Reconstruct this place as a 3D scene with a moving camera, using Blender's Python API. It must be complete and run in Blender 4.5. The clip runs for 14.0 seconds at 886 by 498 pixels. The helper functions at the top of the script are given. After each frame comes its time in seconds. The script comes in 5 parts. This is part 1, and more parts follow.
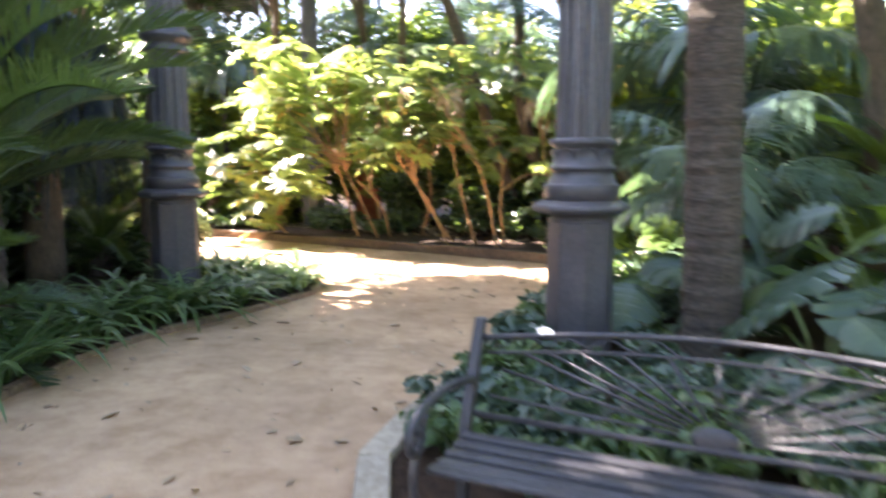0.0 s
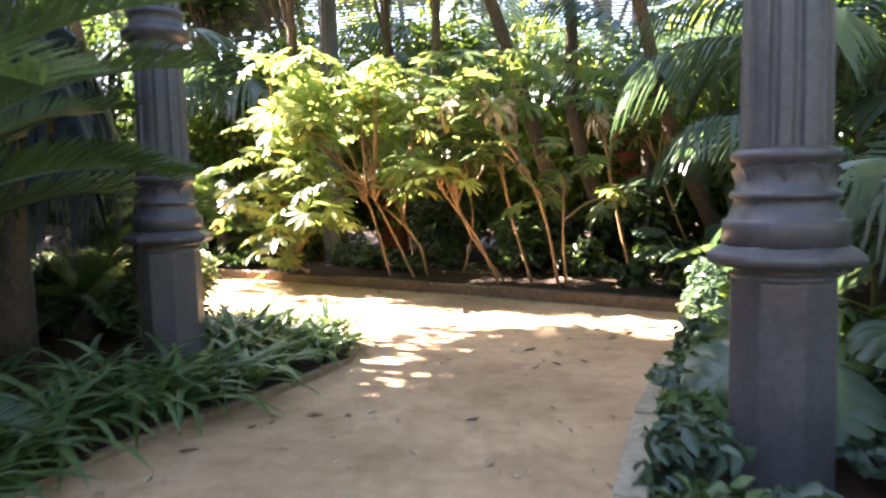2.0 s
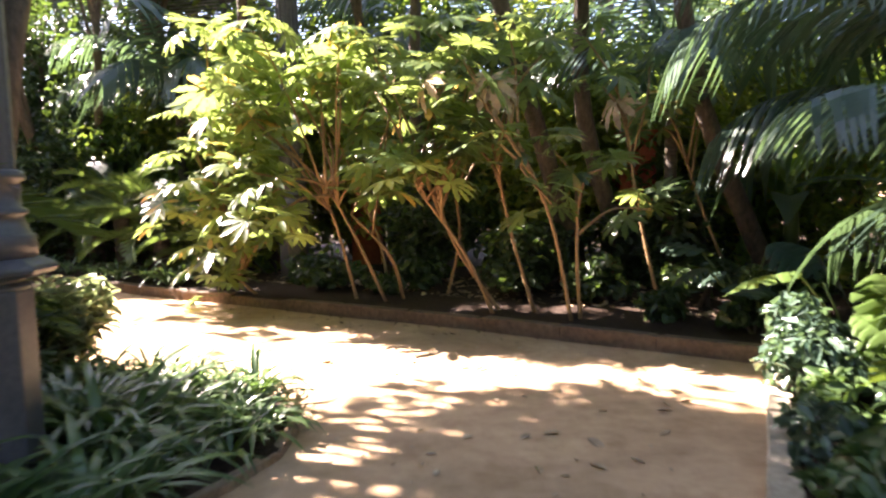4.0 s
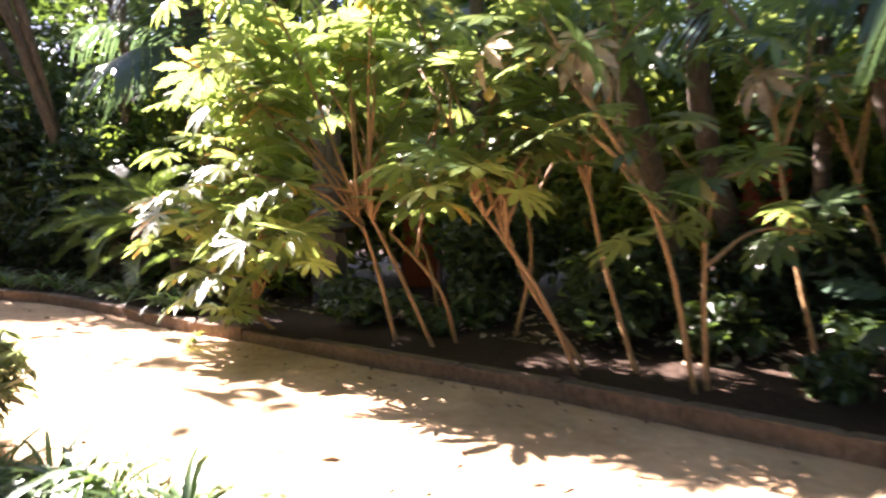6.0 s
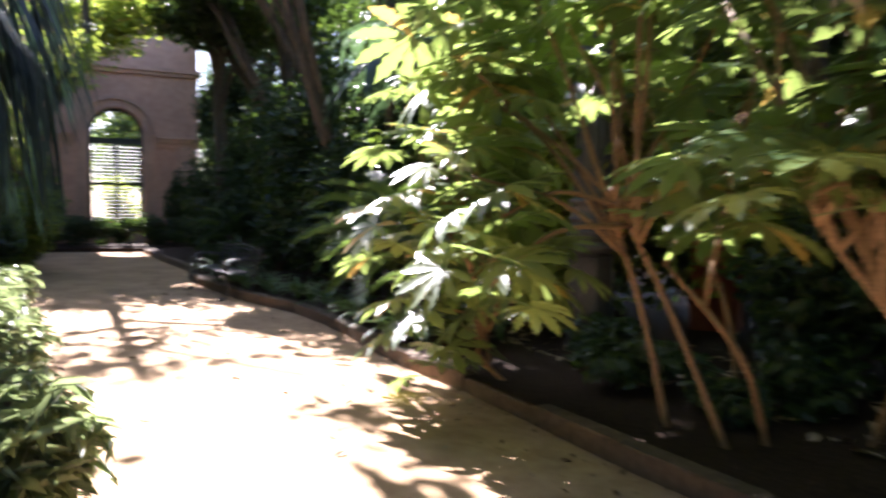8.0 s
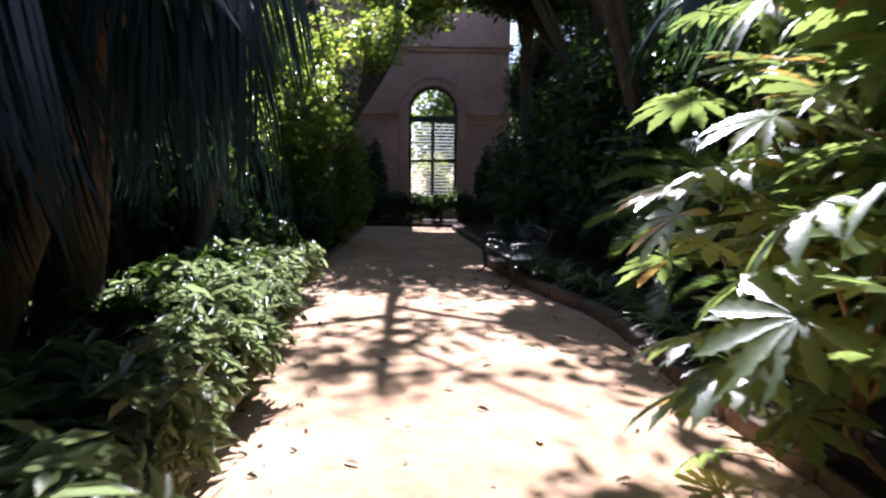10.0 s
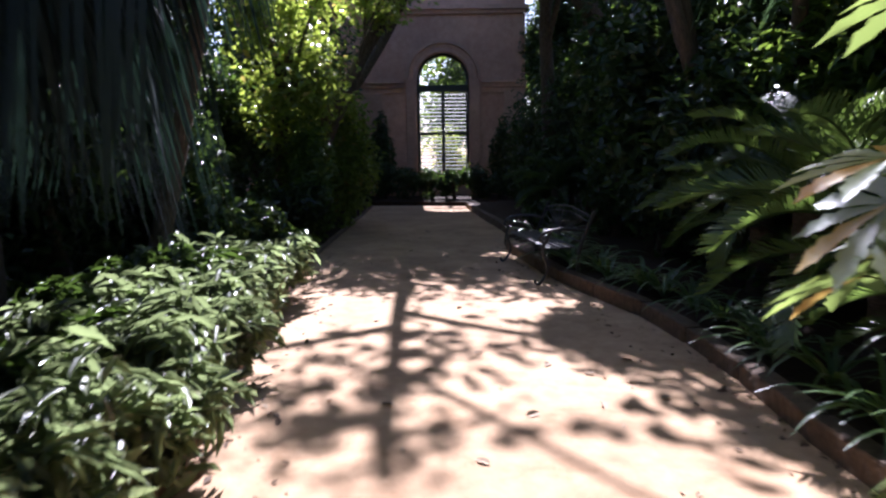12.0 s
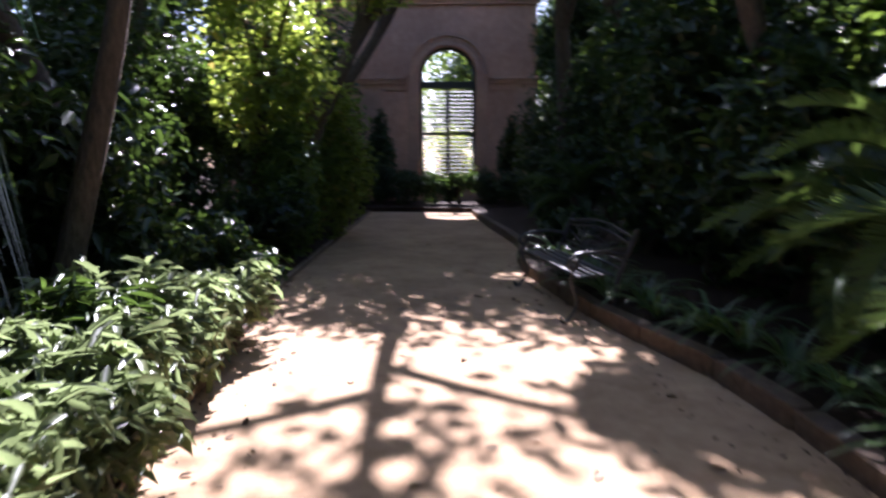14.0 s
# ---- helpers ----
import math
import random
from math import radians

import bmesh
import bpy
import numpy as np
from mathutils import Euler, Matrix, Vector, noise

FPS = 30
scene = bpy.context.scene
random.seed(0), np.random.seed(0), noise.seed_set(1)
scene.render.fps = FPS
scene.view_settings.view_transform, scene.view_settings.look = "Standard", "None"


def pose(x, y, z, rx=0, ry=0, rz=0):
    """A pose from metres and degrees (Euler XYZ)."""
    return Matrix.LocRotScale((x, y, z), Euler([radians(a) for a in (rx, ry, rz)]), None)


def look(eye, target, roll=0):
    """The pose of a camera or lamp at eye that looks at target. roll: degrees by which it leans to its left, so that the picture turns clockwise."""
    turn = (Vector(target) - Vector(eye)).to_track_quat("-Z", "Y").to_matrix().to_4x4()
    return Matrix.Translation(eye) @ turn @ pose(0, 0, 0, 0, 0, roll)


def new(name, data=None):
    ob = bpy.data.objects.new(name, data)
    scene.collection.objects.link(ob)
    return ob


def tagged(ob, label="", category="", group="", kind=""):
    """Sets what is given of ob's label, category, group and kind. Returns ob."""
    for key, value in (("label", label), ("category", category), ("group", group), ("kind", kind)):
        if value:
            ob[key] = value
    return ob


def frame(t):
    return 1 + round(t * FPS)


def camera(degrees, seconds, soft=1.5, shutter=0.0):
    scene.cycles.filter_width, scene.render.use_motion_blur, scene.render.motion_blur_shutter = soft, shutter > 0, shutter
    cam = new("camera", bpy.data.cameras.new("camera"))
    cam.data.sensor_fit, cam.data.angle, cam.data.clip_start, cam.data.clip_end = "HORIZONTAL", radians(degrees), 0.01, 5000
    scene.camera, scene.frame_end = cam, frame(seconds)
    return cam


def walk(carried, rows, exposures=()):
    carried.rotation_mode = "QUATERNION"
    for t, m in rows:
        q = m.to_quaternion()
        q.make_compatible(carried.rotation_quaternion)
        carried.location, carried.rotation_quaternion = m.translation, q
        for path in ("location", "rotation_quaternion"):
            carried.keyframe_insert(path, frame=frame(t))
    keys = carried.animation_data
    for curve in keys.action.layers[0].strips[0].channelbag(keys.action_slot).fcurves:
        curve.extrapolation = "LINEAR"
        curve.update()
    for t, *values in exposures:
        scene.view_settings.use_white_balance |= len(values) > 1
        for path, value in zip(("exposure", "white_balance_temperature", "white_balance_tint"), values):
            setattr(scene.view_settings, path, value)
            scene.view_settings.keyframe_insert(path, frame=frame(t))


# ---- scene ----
cam = camera(64.8, 14.0, soft=2.3, shutter=0.9)
METRES, EYE, TILT, LEAN, TURN = 13.5, 1.5, -1.3, 0.0, 0.0
ROWS = [
    (0.0, 0.0, 0.0, 0.0, -0.01, -5.89, 0.12),
    (0.5, -0.0063, 0.0349, 0.002, 3.73, -5.17, -1.44),
    (1.0, -0.0193, 0.0647, 0.0037, 1.63, -5.88, -0.29),
    (1.5, -0.0296, 0.0973, 0.0041, 1.41, -4.36, 0.34),
    (2.0, -0.0395, 0.1321, 0.0052, 0.86, -3.9, 1.41),
    (4.5, -0.042, 0.3297, 0.0107, -0.94, -3.74, 0.79),
    (5.0, -0.0369, 0.3703, 0.0109, 0.42, -2.77, -0.07),
    (5.5, -0.036, 0.4099, 0.0128, 2.86, -2.72, -0.74),
    (6.0, -0.0364, 0.4474, 0.0146, 5.02, -3.17, 0.47),
    (6.5, -0.0342, 0.4871, 0.016, 9.66, -2.37, -0.5),
    (7.0, -0.0404, 0.5252, 0.0182, 13.28, -3.72, 0.46),
    (7.5, -0.0423, 0.5631, 0.0186, 22.45, -2.07, -0.15),
    (8.0, -0.052, 0.5976, 0.0179, 28.65, -2.36, -1.36),
    (8.5, -0.0659, 0.6295, 0.0199, 38.38, -2.2, 0.88),
    (9.0, -0.0823, 0.6598, 0.021, 47.21, -3.5, -1.04),
    (11.5, -0.1952, 0.7671, 0.023, 56.92, -5.81, -1.23),
    (12.0, -0.2268, 0.7817, 0.0224, 55.17, -7.13, -0.41),
    (12.5, -0.2534, 0.7988, 0.0221, 55.52, -5.94, 0.32),
    (13.0, -0.2803, 0.8183, 0.0225, 54.46, -7.7, 0.53),
    (13.5, -0.3084, 0.834, 0.0234, 52.08, -8.17, 0.97),
    (14.0, -0.3336, 0.859, 0.0232, 55.6, -6.96, -0.79),
]
walk(cam, [(t, pose(0, 0, EYE, TILT, LEAN, TURN) @ pose(METRES * x, METRES * y, METRES * z, 90 + pitch, roll, yaw)) for t, x, y, z, yaw, pitch, roll in ROWS],
     exposures=[(0.0, 4.75, 6600, 25), (2.0, 4.45, 6700, 24), (4.4, 3.75, 6650, 27), (5.0, 3.82, 6600, 28), (6.5, 3.85, 6300, 29), (7.5, 3.45, 5900, 23), (9.0, 2.2, 5550, 23), (11.5, 1.9, 5300, 27), (12.5, 1.85, 5300, 28), (14.0, 2.25, 5400, 29)])

# ---- world, sun, exposure ----
SUN_DIR = Vector((-0.846 * math.cos(radians(40)), 0.533 * math.cos(radians(40)), math.sin(radians(40))))
world = bpy.data.worlds.new("sky")
scene.world = world
world.use_nodes = True
wn = world.node_tree.nodes
sky = wn.new("ShaderNodeTexSky")
sky.sky_type, sky.sun_disc = "NISHITA", False
sky.sun_elevation, sky.sun_rotation = radians(40), math.atan2(-0.846, 0.533)
world.node_tree.links.new(sky.outputs[0], wn["Background"].inputs[0])
wn["Background"].inputs[1].default_value = 0.05
sun = new("sun", bpy.data.lights.new("sun", "SUN"))
sun.data.energy, sun.data.angle, sun.data.color = 5.0, radians(0.53), (1.0, 0.93, 0.82)
sun.matrix_world = look(SUN_DIR * 60, (0, 0, 0))

# ---- materials ----


def material(name):
    m = bpy.data.materials.new(name)
    m.use_nodes = True
    return m, m.node_tree.nodes, m.node_tree.links


def ramp(nodes, links, fac, stops):
    r = nodes.new("ShaderNodeValToRGB")
    while len(r.color_ramp.elements) < len(stops):
        r.color_ramp.elements.new(0.5)
    for e, (p, c) in zip(r.color_ramp.elements, stops):
        e.position, e.color = p, (*c, 1)
    links.new(fac, r.inputs[0])
    return r.outputs[0]


def tex(nodes, links, scale, detail=4, rough=0.55, stretch=None):
    co = nodes.new("ShaderNodeNewGeometry").outputs["Position"]
    if stretch:
        mp = nodes.new("ShaderNodeMapping")
        mp.inputs["Scale"].default_value = stretch
        links.new(co, mp.inputs[0])
        co = mp.outputs[0]
    n = nodes.new("ShaderNodeTexNoise")
    n.inputs["Scale"].default_value, n.inputs["Detail"].default_value, n.inputs["Roughness"].default_value = scale, detail, rough
    links.new(co, n.inputs["Vector"])
    return n.outputs["Fac"]


def blend(nodes, links, fac, a, b, mode="MIX"):
    mx = nodes.new("ShaderNodeMix")
    mx.data_type, mx.blend_type = "RGBA", mode
    if isinstance(fac, float):
        mx.inputs[0].default_value = fac
    else:
        links.new(fac, mx.inputs[0])
    for i, v in ((6, a), (7, b)):
        if isinstance(v, tuple):
            mx.inputs[i].default_value = (*v, 1)
        else:
            links.new(v, mx.inputs[i])
    return mx.outputs[2]


def bumped(nodes, links, height, shader, strength, dist):
    b = nodes.new("ShaderNodeBump")
    b.inputs["Strength"].default_value, b.inputs["Distance"].default_value = strength, dist
    links.new(height, b.inputs["Height"])
    links.new(b.outputs[0], shader.inputs["Normal"])


def solid(name, dark, light, scale, rough=0.8, metal=0.0, bump=0.3, dist=0.01, coarse=0.6, stretch=None, spec=0.5):
    """Two-scale mottled surface."""
    m, n, l = material(name)
    p = n["Principled BSDF"]
    fine, big = tex(n, l, scale, 6, 0.65, stretch), tex(n, l, coarse, 3)
    c = ramp(n, l, fine, [(0.3, dark), (0.7, light)])
    shade = ramp(n, l, big, [(0.3, (0.72, 0.72, 0.72)), (0.7, (1.12, 1.1, 1.06))])
    c = blend(n, l, 1.0, c, shade, "MULTIPLY")
    l.new(c, p.inputs["Base Color"])
    p.inputs["Roughness"].default_value, p.inputs["Metallic"].default_value = rough, metal
    p.inputs["Specular IOR Level"].default_value = spec
    bumped(n, l, fine, p, bump, dist)
    return m


def leafy(name, dark, light, glow, rough=0.38, through_light=0.4, old=None, spec=0.5):
    """Leaf: glossy skin, light passing through, each leaf its own tint."""
    m, n, l = material(name)
    p, out = n["Principled BSDF"], n["Material Output"]
    rnd = n.new("ShaderNodeObjectInfo").outputs["Random"]
    isl = n.new("ShaderNodeNewGeometry").outputs["Random Per Island"]
    add = n.new("ShaderNodeMath")
    add.operation = "ADD"
    l.new(rnd, add.inputs[0]), l.new(isl, add.inputs[1])
    fr = n.new("ShaderNodeMath")
    fr.operation = "FRACT"
    l.new(add.outputs[0], fr.inputs[0])
    veins = tex(n, l, 45, 3)
    stops = [(0.0, dark), (0.85, light)]
    gstops = [(0.0, tuple(v * 0.6 for v in glow)), (0.85, glow)]
    if old:
        stops += [(0.96, light), (0.97, old)]
        gstops += [(0.96, glow), (0.97, tuple(min(1, v * 2.2) for v in old))]
    c = ramp(n, l, fr.outputs[0], stops)
    c = blend(n, l, 0.5, c, ramp(n, l, veins, [(0.3, (0.7, 0.7, 0.7)), (0.75, (1.25, 1.2, 1.1))]), "MULTIPLY")
    g = ramp(n, l, fr.outputs[0], gstops)
    l.new(c, p.inputs["Base Color"])
    p.inputs["Roughness"].default_value = rough
    p.inputs["Specular IOR Level"].default_value = spec
    bumped(n, l, veins, p, 0.15, 0.01)
    tr = n.new("ShaderNodeBsdfTranslucent")
    l.new(g, tr.inputs[0])
    mx = n.new("ShaderNodeMixShader")
    mx.inputs[0].default_value = through_light
    l.new(p.outputs[0], mx.inputs[1]), l.new(tr.outputs[0], mx.inputs[2])
    l.new(mx.outputs[0], out.inputs[0])
    return m


def sand_material():
    m, n, l = material("sand")
    p = n["Principled BSDF"]
    grain, mid, big = tex(n, l, 160, 3), tex(n, l, 9, 5), tex(n, l, 0.8, 4)
    c = ramp(n, l, mid, [(0.25, (0.47, 0.318, 0.195)), (0.75, (0.58, 0.41, 0.265))])
    c = blend(n, l, 1.0, c, ramp(n, l, grain, [(0.25, (0.7, 0.7, 0.7)), (0.75, (1.18, 1.15, 1.1))]), "MULTIPLY")
    c = blend(n, l, 1.0, c, ramp(n, l, big, [(0.35, (0.8, 0.77, 0.74)), (0.65, (1.1, 1.08, 1.06))]), "MULTIPLY")
    scuff = tex(n, l, 2.6, 6, 0.7)
    c = blend(n, l, 1.0, c, ramp(n, l, scuff, [(0.36, (0.84, 0.8, 0.76)), (0.5, (1, 1, 1)), (0.68, (1.1, 1.1, 1.1))]), "MULTIPLY")
    l.new(c, p.inputs["Base Color"])
    p.inputs["Roughness"].default_value = 0.95
    p.inputs["Specular IOR Level"].default_value = 0.2
    bumped(n, l, mid, p, 0.35, 0.02)
    return m


SAND = sand_material()
SOIL = solid("soil", (0.02, 0.0125, 0.0085), (0.075, 0.045, 0.029), 22, 0.95, bump=0.9, dist=0.05, spec=0.2)
KERB = solid("kerb_stone", (0.085, 0.057, 0.037), (0.2, 0.135, 0.088), 18, 0.9, bump=0.6, dist=0.02, coarse=2.0)
EDGING = solid("edging_stone", (0.16, 0.11, 0.07), (0.34, 0.245, 0.165), 20, 0.92, bump=0.6, dist=0.02, coarse=2.0)
PALE = solid("pale_stone", (0.3, 0.25, 0.18), (0.5, 0.43, 0.33), 18, 0.9, bump=0.5, dist=0.02, coarse=2.0)
IRON = solid("painted_iron", (0.062, 0.062, 0.072), (0.108, 0.104, 0.116), 30, 0.42, bump=0.12, dist=0.004, coarse=3.0)
BENCH = solid("bench_iron", (0.028, 0.029, 0.033), (0.065, 0.065, 0.072), 40, 0.45, bump=0.15, dist=0.004, coarse=4.0)
BARK = solid("bark", (0.05, 0.038, 0.027), (0.16, 0.12, 0.085), 26, 0.9, bump=0.9, dist=0.03, stretch=(1, 1, 0.35))
PALM_BARK = solid("palm_bark", (0.035, 0.028, 0.022), (0.15, 0.12, 0.095), 30, 0.95, bump=1.0, dist=0.03, stretch=(0.4, 0.4, 1.6))
STEM = solid("tan_stem", (0.2, 0.115, 0.05), (0.42, 0.26, 0.12), 30, 0.6, bump=0.4, dist=0.006, stretch=(1, 1, 2.5))
GREEN_STEM = solid("green_stem", (0.08, 0.13, 0.03), (0.16, 0.2, 0.06), 30, 0.5, bump=0.2, dist=0.004)
WALL = solid("terracotta_render", (0.6, 0.34, 0.235), (0.74, 0.46, 0.33), 6, 0.92, bump=0.25, dist=0.01, coarse=0.5)
TRIM = solid("trim_render", (0.55, 0.33, 0.23), (0.68, 0.43, 0.31), 10, 0.9, bump=0.3, dist=0.01, coarse=0.7)
BRICK = solid("red_brick", (0.28, 0.07, 0.04), (0.42, 0.13, 0.07), 14, 0.9, bump=0.4, dist=0.01)
SHUTTER = solid("dark_shutter", (0.03, 0.035, 0.03), (0.06, 0.065, 0.055), 20, 0.55, bump=0.1, dist=0.003)
SLAT = solid("grey_slat", (0.13, 0.15, 0.14), (0.24, 0.26, 0.24), 16, 0.7, bump=0.3, dist=0.005)
LITTER = solid("dry_leaf", (0.24, 0.15, 0.08), (0.6, 0.47, 0.32), 4, 0.8, bump=0.1, dist=0.003, coarse=9.0)
PAPER = solid("white_scrap", (0.7, 0.7, 0.68), (0.85, 0.85, 0.82), 30, 0.7, bump=0.1, dist=0.002)

ARALIA = leafy("aralia_leaf", (0.03, 0.068, 0.02), (0.085, 0.145, 0.045), (0.46, 0.6, 0.14), 0.38, 0.36, (0.36, 0.25, 0.06), spec=0.7)
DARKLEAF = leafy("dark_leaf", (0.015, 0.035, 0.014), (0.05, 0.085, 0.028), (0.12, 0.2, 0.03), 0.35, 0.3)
MIDLEAF = leafy("mid_leaf", (0.035, 0.075, 0.02), (0.09, 0.15, 0.04), (0.28, 0.42, 0.05), 0.36, 0.4)
LIGHTLEAF = leafy("light_leaf", (0.07, 0.13, 0.025), (0.15, 0.22, 0.05), (0.5, 0.62, 0.08), 0.36, 0.45, (0.32, 0.26, 0.06))
BLUELEAF = leafy("blue_green_leaf", (0.03, 0.065, 0.045), (0.08, 0.13, 0.09), (0.14, 0.24, 0.09), 0.3, 0.25)
STRAP = leafy("strap_leaf", (0.04, 0.085, 0.03), (0.1, 0.165, 0.06), (0.16, 0.28, 0.05), 0.33, 0.25)
HEDGE = leafy("hedge_leaf", (0.03, 0.055, 0.018), (0.16, 0.19, 0.085), (0.4, 0.5, 0.2), 0.46, 0.36, spec=1.0)
# blue-green leaf darkened nearly to black: deep shade put into its colour
SHADELEAF = leafy("shaded_blue_leaf", (0.008, 0.016, 0.02), (0.02, 0.034, 0.045), (0.04, 0.08, 0.05), 0.42, 0.12, spec=0.3)
FROND = leafy("frond_leaf", (0.025, 0.055, 0.02), (0.065, 0.11, 0.035), (0.2, 0.3, 0.05), 0.36, 0.3)

# ---- mesh helpers ----


class Geo:
    """Collects vertices and faces."""

    def __init__(self):
        self.v, self.f = [], []

    def add(self, verts, faces, m=None):
        k = len(self.v)
        self.v += [tuple(m @ Vector(p)) if m else tuple(p) for p in verts]
        self.f += [tuple(i + k for i in f) for f in faces]
        return self

    def tube(self, pts, radii, sides=7, cap=True):
        pts = [Vector(p) for p in pts]
        if not hasattr(radii, "__len__"):
            radii = [radii] * len(pts)
        vs, fs = [], []
        up = None
        for i, p in enumerate(pts):
            t = (pts[min(i + 1, len(pts) - 1)] - pts[max(i - 1, 0)]).normalized()
            if up is None:
                up = t.orthogonal().normalized()
            up = (up - t * up.dot(t)).normalized()
            side = t.cross(up)
            for s in range(sides):
                a = 2 * math.pi * s / sides
                vs.append(p + (up * math.cos(a) + side * math.sin(a)) * radii[i])
        for i in range(len(pts) - 1):
            for s in range(sides):
                a, b = i * sides + s, i * sides + (s + 1) % sides
                fs.append((a, b, b + sides, a + sides))
        if cap:
            fs.append(tuple(range(sides))[::-1])
            fs.append(tuple(range((len(pts) - 1) * sides, len(pts) * sides)))
        return self.add(vs, fs)

    def box(self, lo, hi, m=None):
        (a, b, c), (d, e, f) = lo, hi
        v = [(a, b, c), (d, b, c), (d, e, c), (a, e, c), (a, b, f), (d, b, f), (d, e, f), (a, e, f)]
        return self.add(v, [(0, 3, 2, 1), (4, 5, 6, 7), (0, 1, 5, 4), (1, 2, 6, 5), (2, 3, 7, 6), (3, 0, 4, 7)], m)

    def mesh(self, name, mat, smooth=False, bevel=0.0):
        me = bpy.data.meshes.new(name)
        me.from_pydata(self.v, [], self.f)
        if bevel:
            bm = bmesh.new()
            bm.from_mesh(me)
            bmesh.ops.bevel(bm, geom=bm.edges[:], offset=bevel, segments=1, affect="EDGES", profile=0.5)
            bm.to_mesh(me)
            bm.free()
        me.materials.append(mat)
        if smooth:
            me.polygons.foreach_set("use_smooth", [True] * len(me.polygons))
        return me


def part(name, me, parent, m=None, label=""):
    ob = new(name, me)
    ob.parent = parent
    if m is not None:
        ob.matrix_basis = m
    if label:
        ob["label"] = label
    return ob


def thing(name, x, y, z, label, category, group="", rz=0.0):
    return tagged_at(new(name), x, y, z, rz, label, category, group)


def tagged_at(ob, x, y, z, rz, label, category, group=""):
    ob.matrix_basis = pose(x, y, z, 0, 0, rz)
    return tagged(ob, label, category, group)


def curve(pts, n):
    """Smooth line through a few points (Catmull-Rom)."""
    p = [Vector(q) for q in pts]
    p = [p[0] * 2 - p[1]] + p + [p[-1] * 2 - p[-2]]
    out = []
    for i in range(1, len(p) - 2):
        for k in range(n):
            t = k / n
            a, b, c, d = p[i - 1:i + 3]
            out.append(0.5 * (2 * b + (c - a) * t + (2 * a - 5 * b + 4 * c - d) * t * t + (3 * b - a - 3 * c + d) * t ** 3))
    return out + [p[-2]]


def cloud_mesh(name, centres, normals, sizes, mat, rng, shape="leaf", slim=0.42):
    """Many small leaves in one mesh: centres, facing, length."""
    if shape == "leaf":
        tv = np.array([(0, 0, 0), (0.35, 0.5, 0.1), (0.4, 0, -0.04), (0.35, -0.5, 0.1), (0.75, 0.36, 0.04), (0.75, -0.36, 0.04), (1, 0, -0.16)], float)
        tv[:, 1] *= slim
        tf = np.array([(0, 2, 1), (0, 3, 2), (2, 4, 1), (2, 3, 5), (2, 6, 4), (2, 5, 6)])
    else:
        tv = np.array([(0, 0, 0), (0.5, 0.5, 0.05), (1, 0, -0.1), (0.5, -0.5, 0.05)], float)
        tv[:, 1] *= slim
        tf = np.array([(0, 2, 1), (0, 3, 2)])
    n = len(centres)
    z = normals / np.linalg.norm(normals, axis=1, keepdims=True)
    r = rng.normal(size=(n, 3))
    r[:, 2] -= 0.35
    x = r - z * (r * z).sum(1, keepdims=True)
    x /= np.linalg.norm(x, axis=1, keepdims=True)
    y = np.cross(z, x)
    fr = np.stack((x, y, z), 1) * sizes[:, None, None]
    v = (np.einsum("kj,njc->nkc", tv - np.array((0.45, 0, 0)), fr) + centres[:, None, :]).reshape(-1, 3)
    f = (tf[None] + (np.arange(n) * len(tv))[:, None, None]).reshape(-1, 3)
    me = bpy.data.meshes.new(name)
    me.vertices.add(len(v))
    me.vertices.foreach_set("co", v.ravel())
    me.loops.add(len(f) * 3)
    me.loops.foreach_set("vertex_index", f.ravel().astype(np.int32))
    me.polygons.add(len(f))
    me.polygons.foreach_set("loop_start", np.arange(0, len(f) * 3, 3, dtype=np.int32))
    me.update(calc_edges=True)
    me.materials.append(mat)
    return me


def blob_points(rng, lobes, n, fill=0.35, up=0.75):
    """Points near the skin of several ellipsoids (cx, cy, cz, rx, ry, rz), with outward facings."""
    lobes = np.array(lobes, float)
    w = (lobes[:, 3] * lobes[:, 4] * lobes[:, 5]) ** 0.67
    k = rng.choice(len(lobes), n, p=w / w.sum())
    d = rng.normal(size=(n, 3))
    d /= np.linalg.norm(d, axis=1, keepdims=True)
    rad = 1 - fill * rng.random(n) ** 1.5
    rad *= 1 + 0.14 * np.sin(d[:, 0] * 7 + k) * np.cos(d[:, 2] * 6 + 2 * k)
    c = lobes[k, :3] + d * lobes[k, 3:] * rad[:, None]
    nor = d * 0.6 + rng.normal(size=(n, 3)) * 0.55 + np.array((0, 0, up))
    return c, nor


def lobes_in(rng, size, count, low=0.0):
    """Random lumps that together fill a crown of size (rx, ry, rz) round its middle."""
    rx, ry, rz = size
    out = []
    for _ in range(count):
        d = rng.normal(size=3)
        d *= rng.random() ** 0.4 * 0.62 / np.linalg.norm(d)
        s = 0.34 + 0.22 * rng.random()
        out.append((d[0] * rx, d[1] * ry, d[2] * rz + low, rx * s, ry * s, rz * s * 0.9))
    return out


# ---- the large structure ----
LEFT_EDGE = [(-3.0, -7), (-2.95, 0), (-2.8, 4.3), (-2.78, 5.1), (-2.5, 5.85), (-2.05, 6.6), (-1.55, 7.6), (-1.45, 8.15), (-1.65, 8.8), (-2.3, 9.3), (-3.5, 9.75), (-4.8, 10.3), (-6.83, 11.5), (-8.8, 12.6), (-10.3, 13.45), (-12.9, 15.0), (-18.5, 18.8), (-21.4, 20.75)]
RIGHT_EDGE = [(0.2, -7), (-0.1, 0.5), (-0.38, 3.0), (-0.28, 3.6), (0.07, 4.5), (0.43, 5.6), (0.95, 6.9), (1.45, 7.95), (2.25, 9.65)]
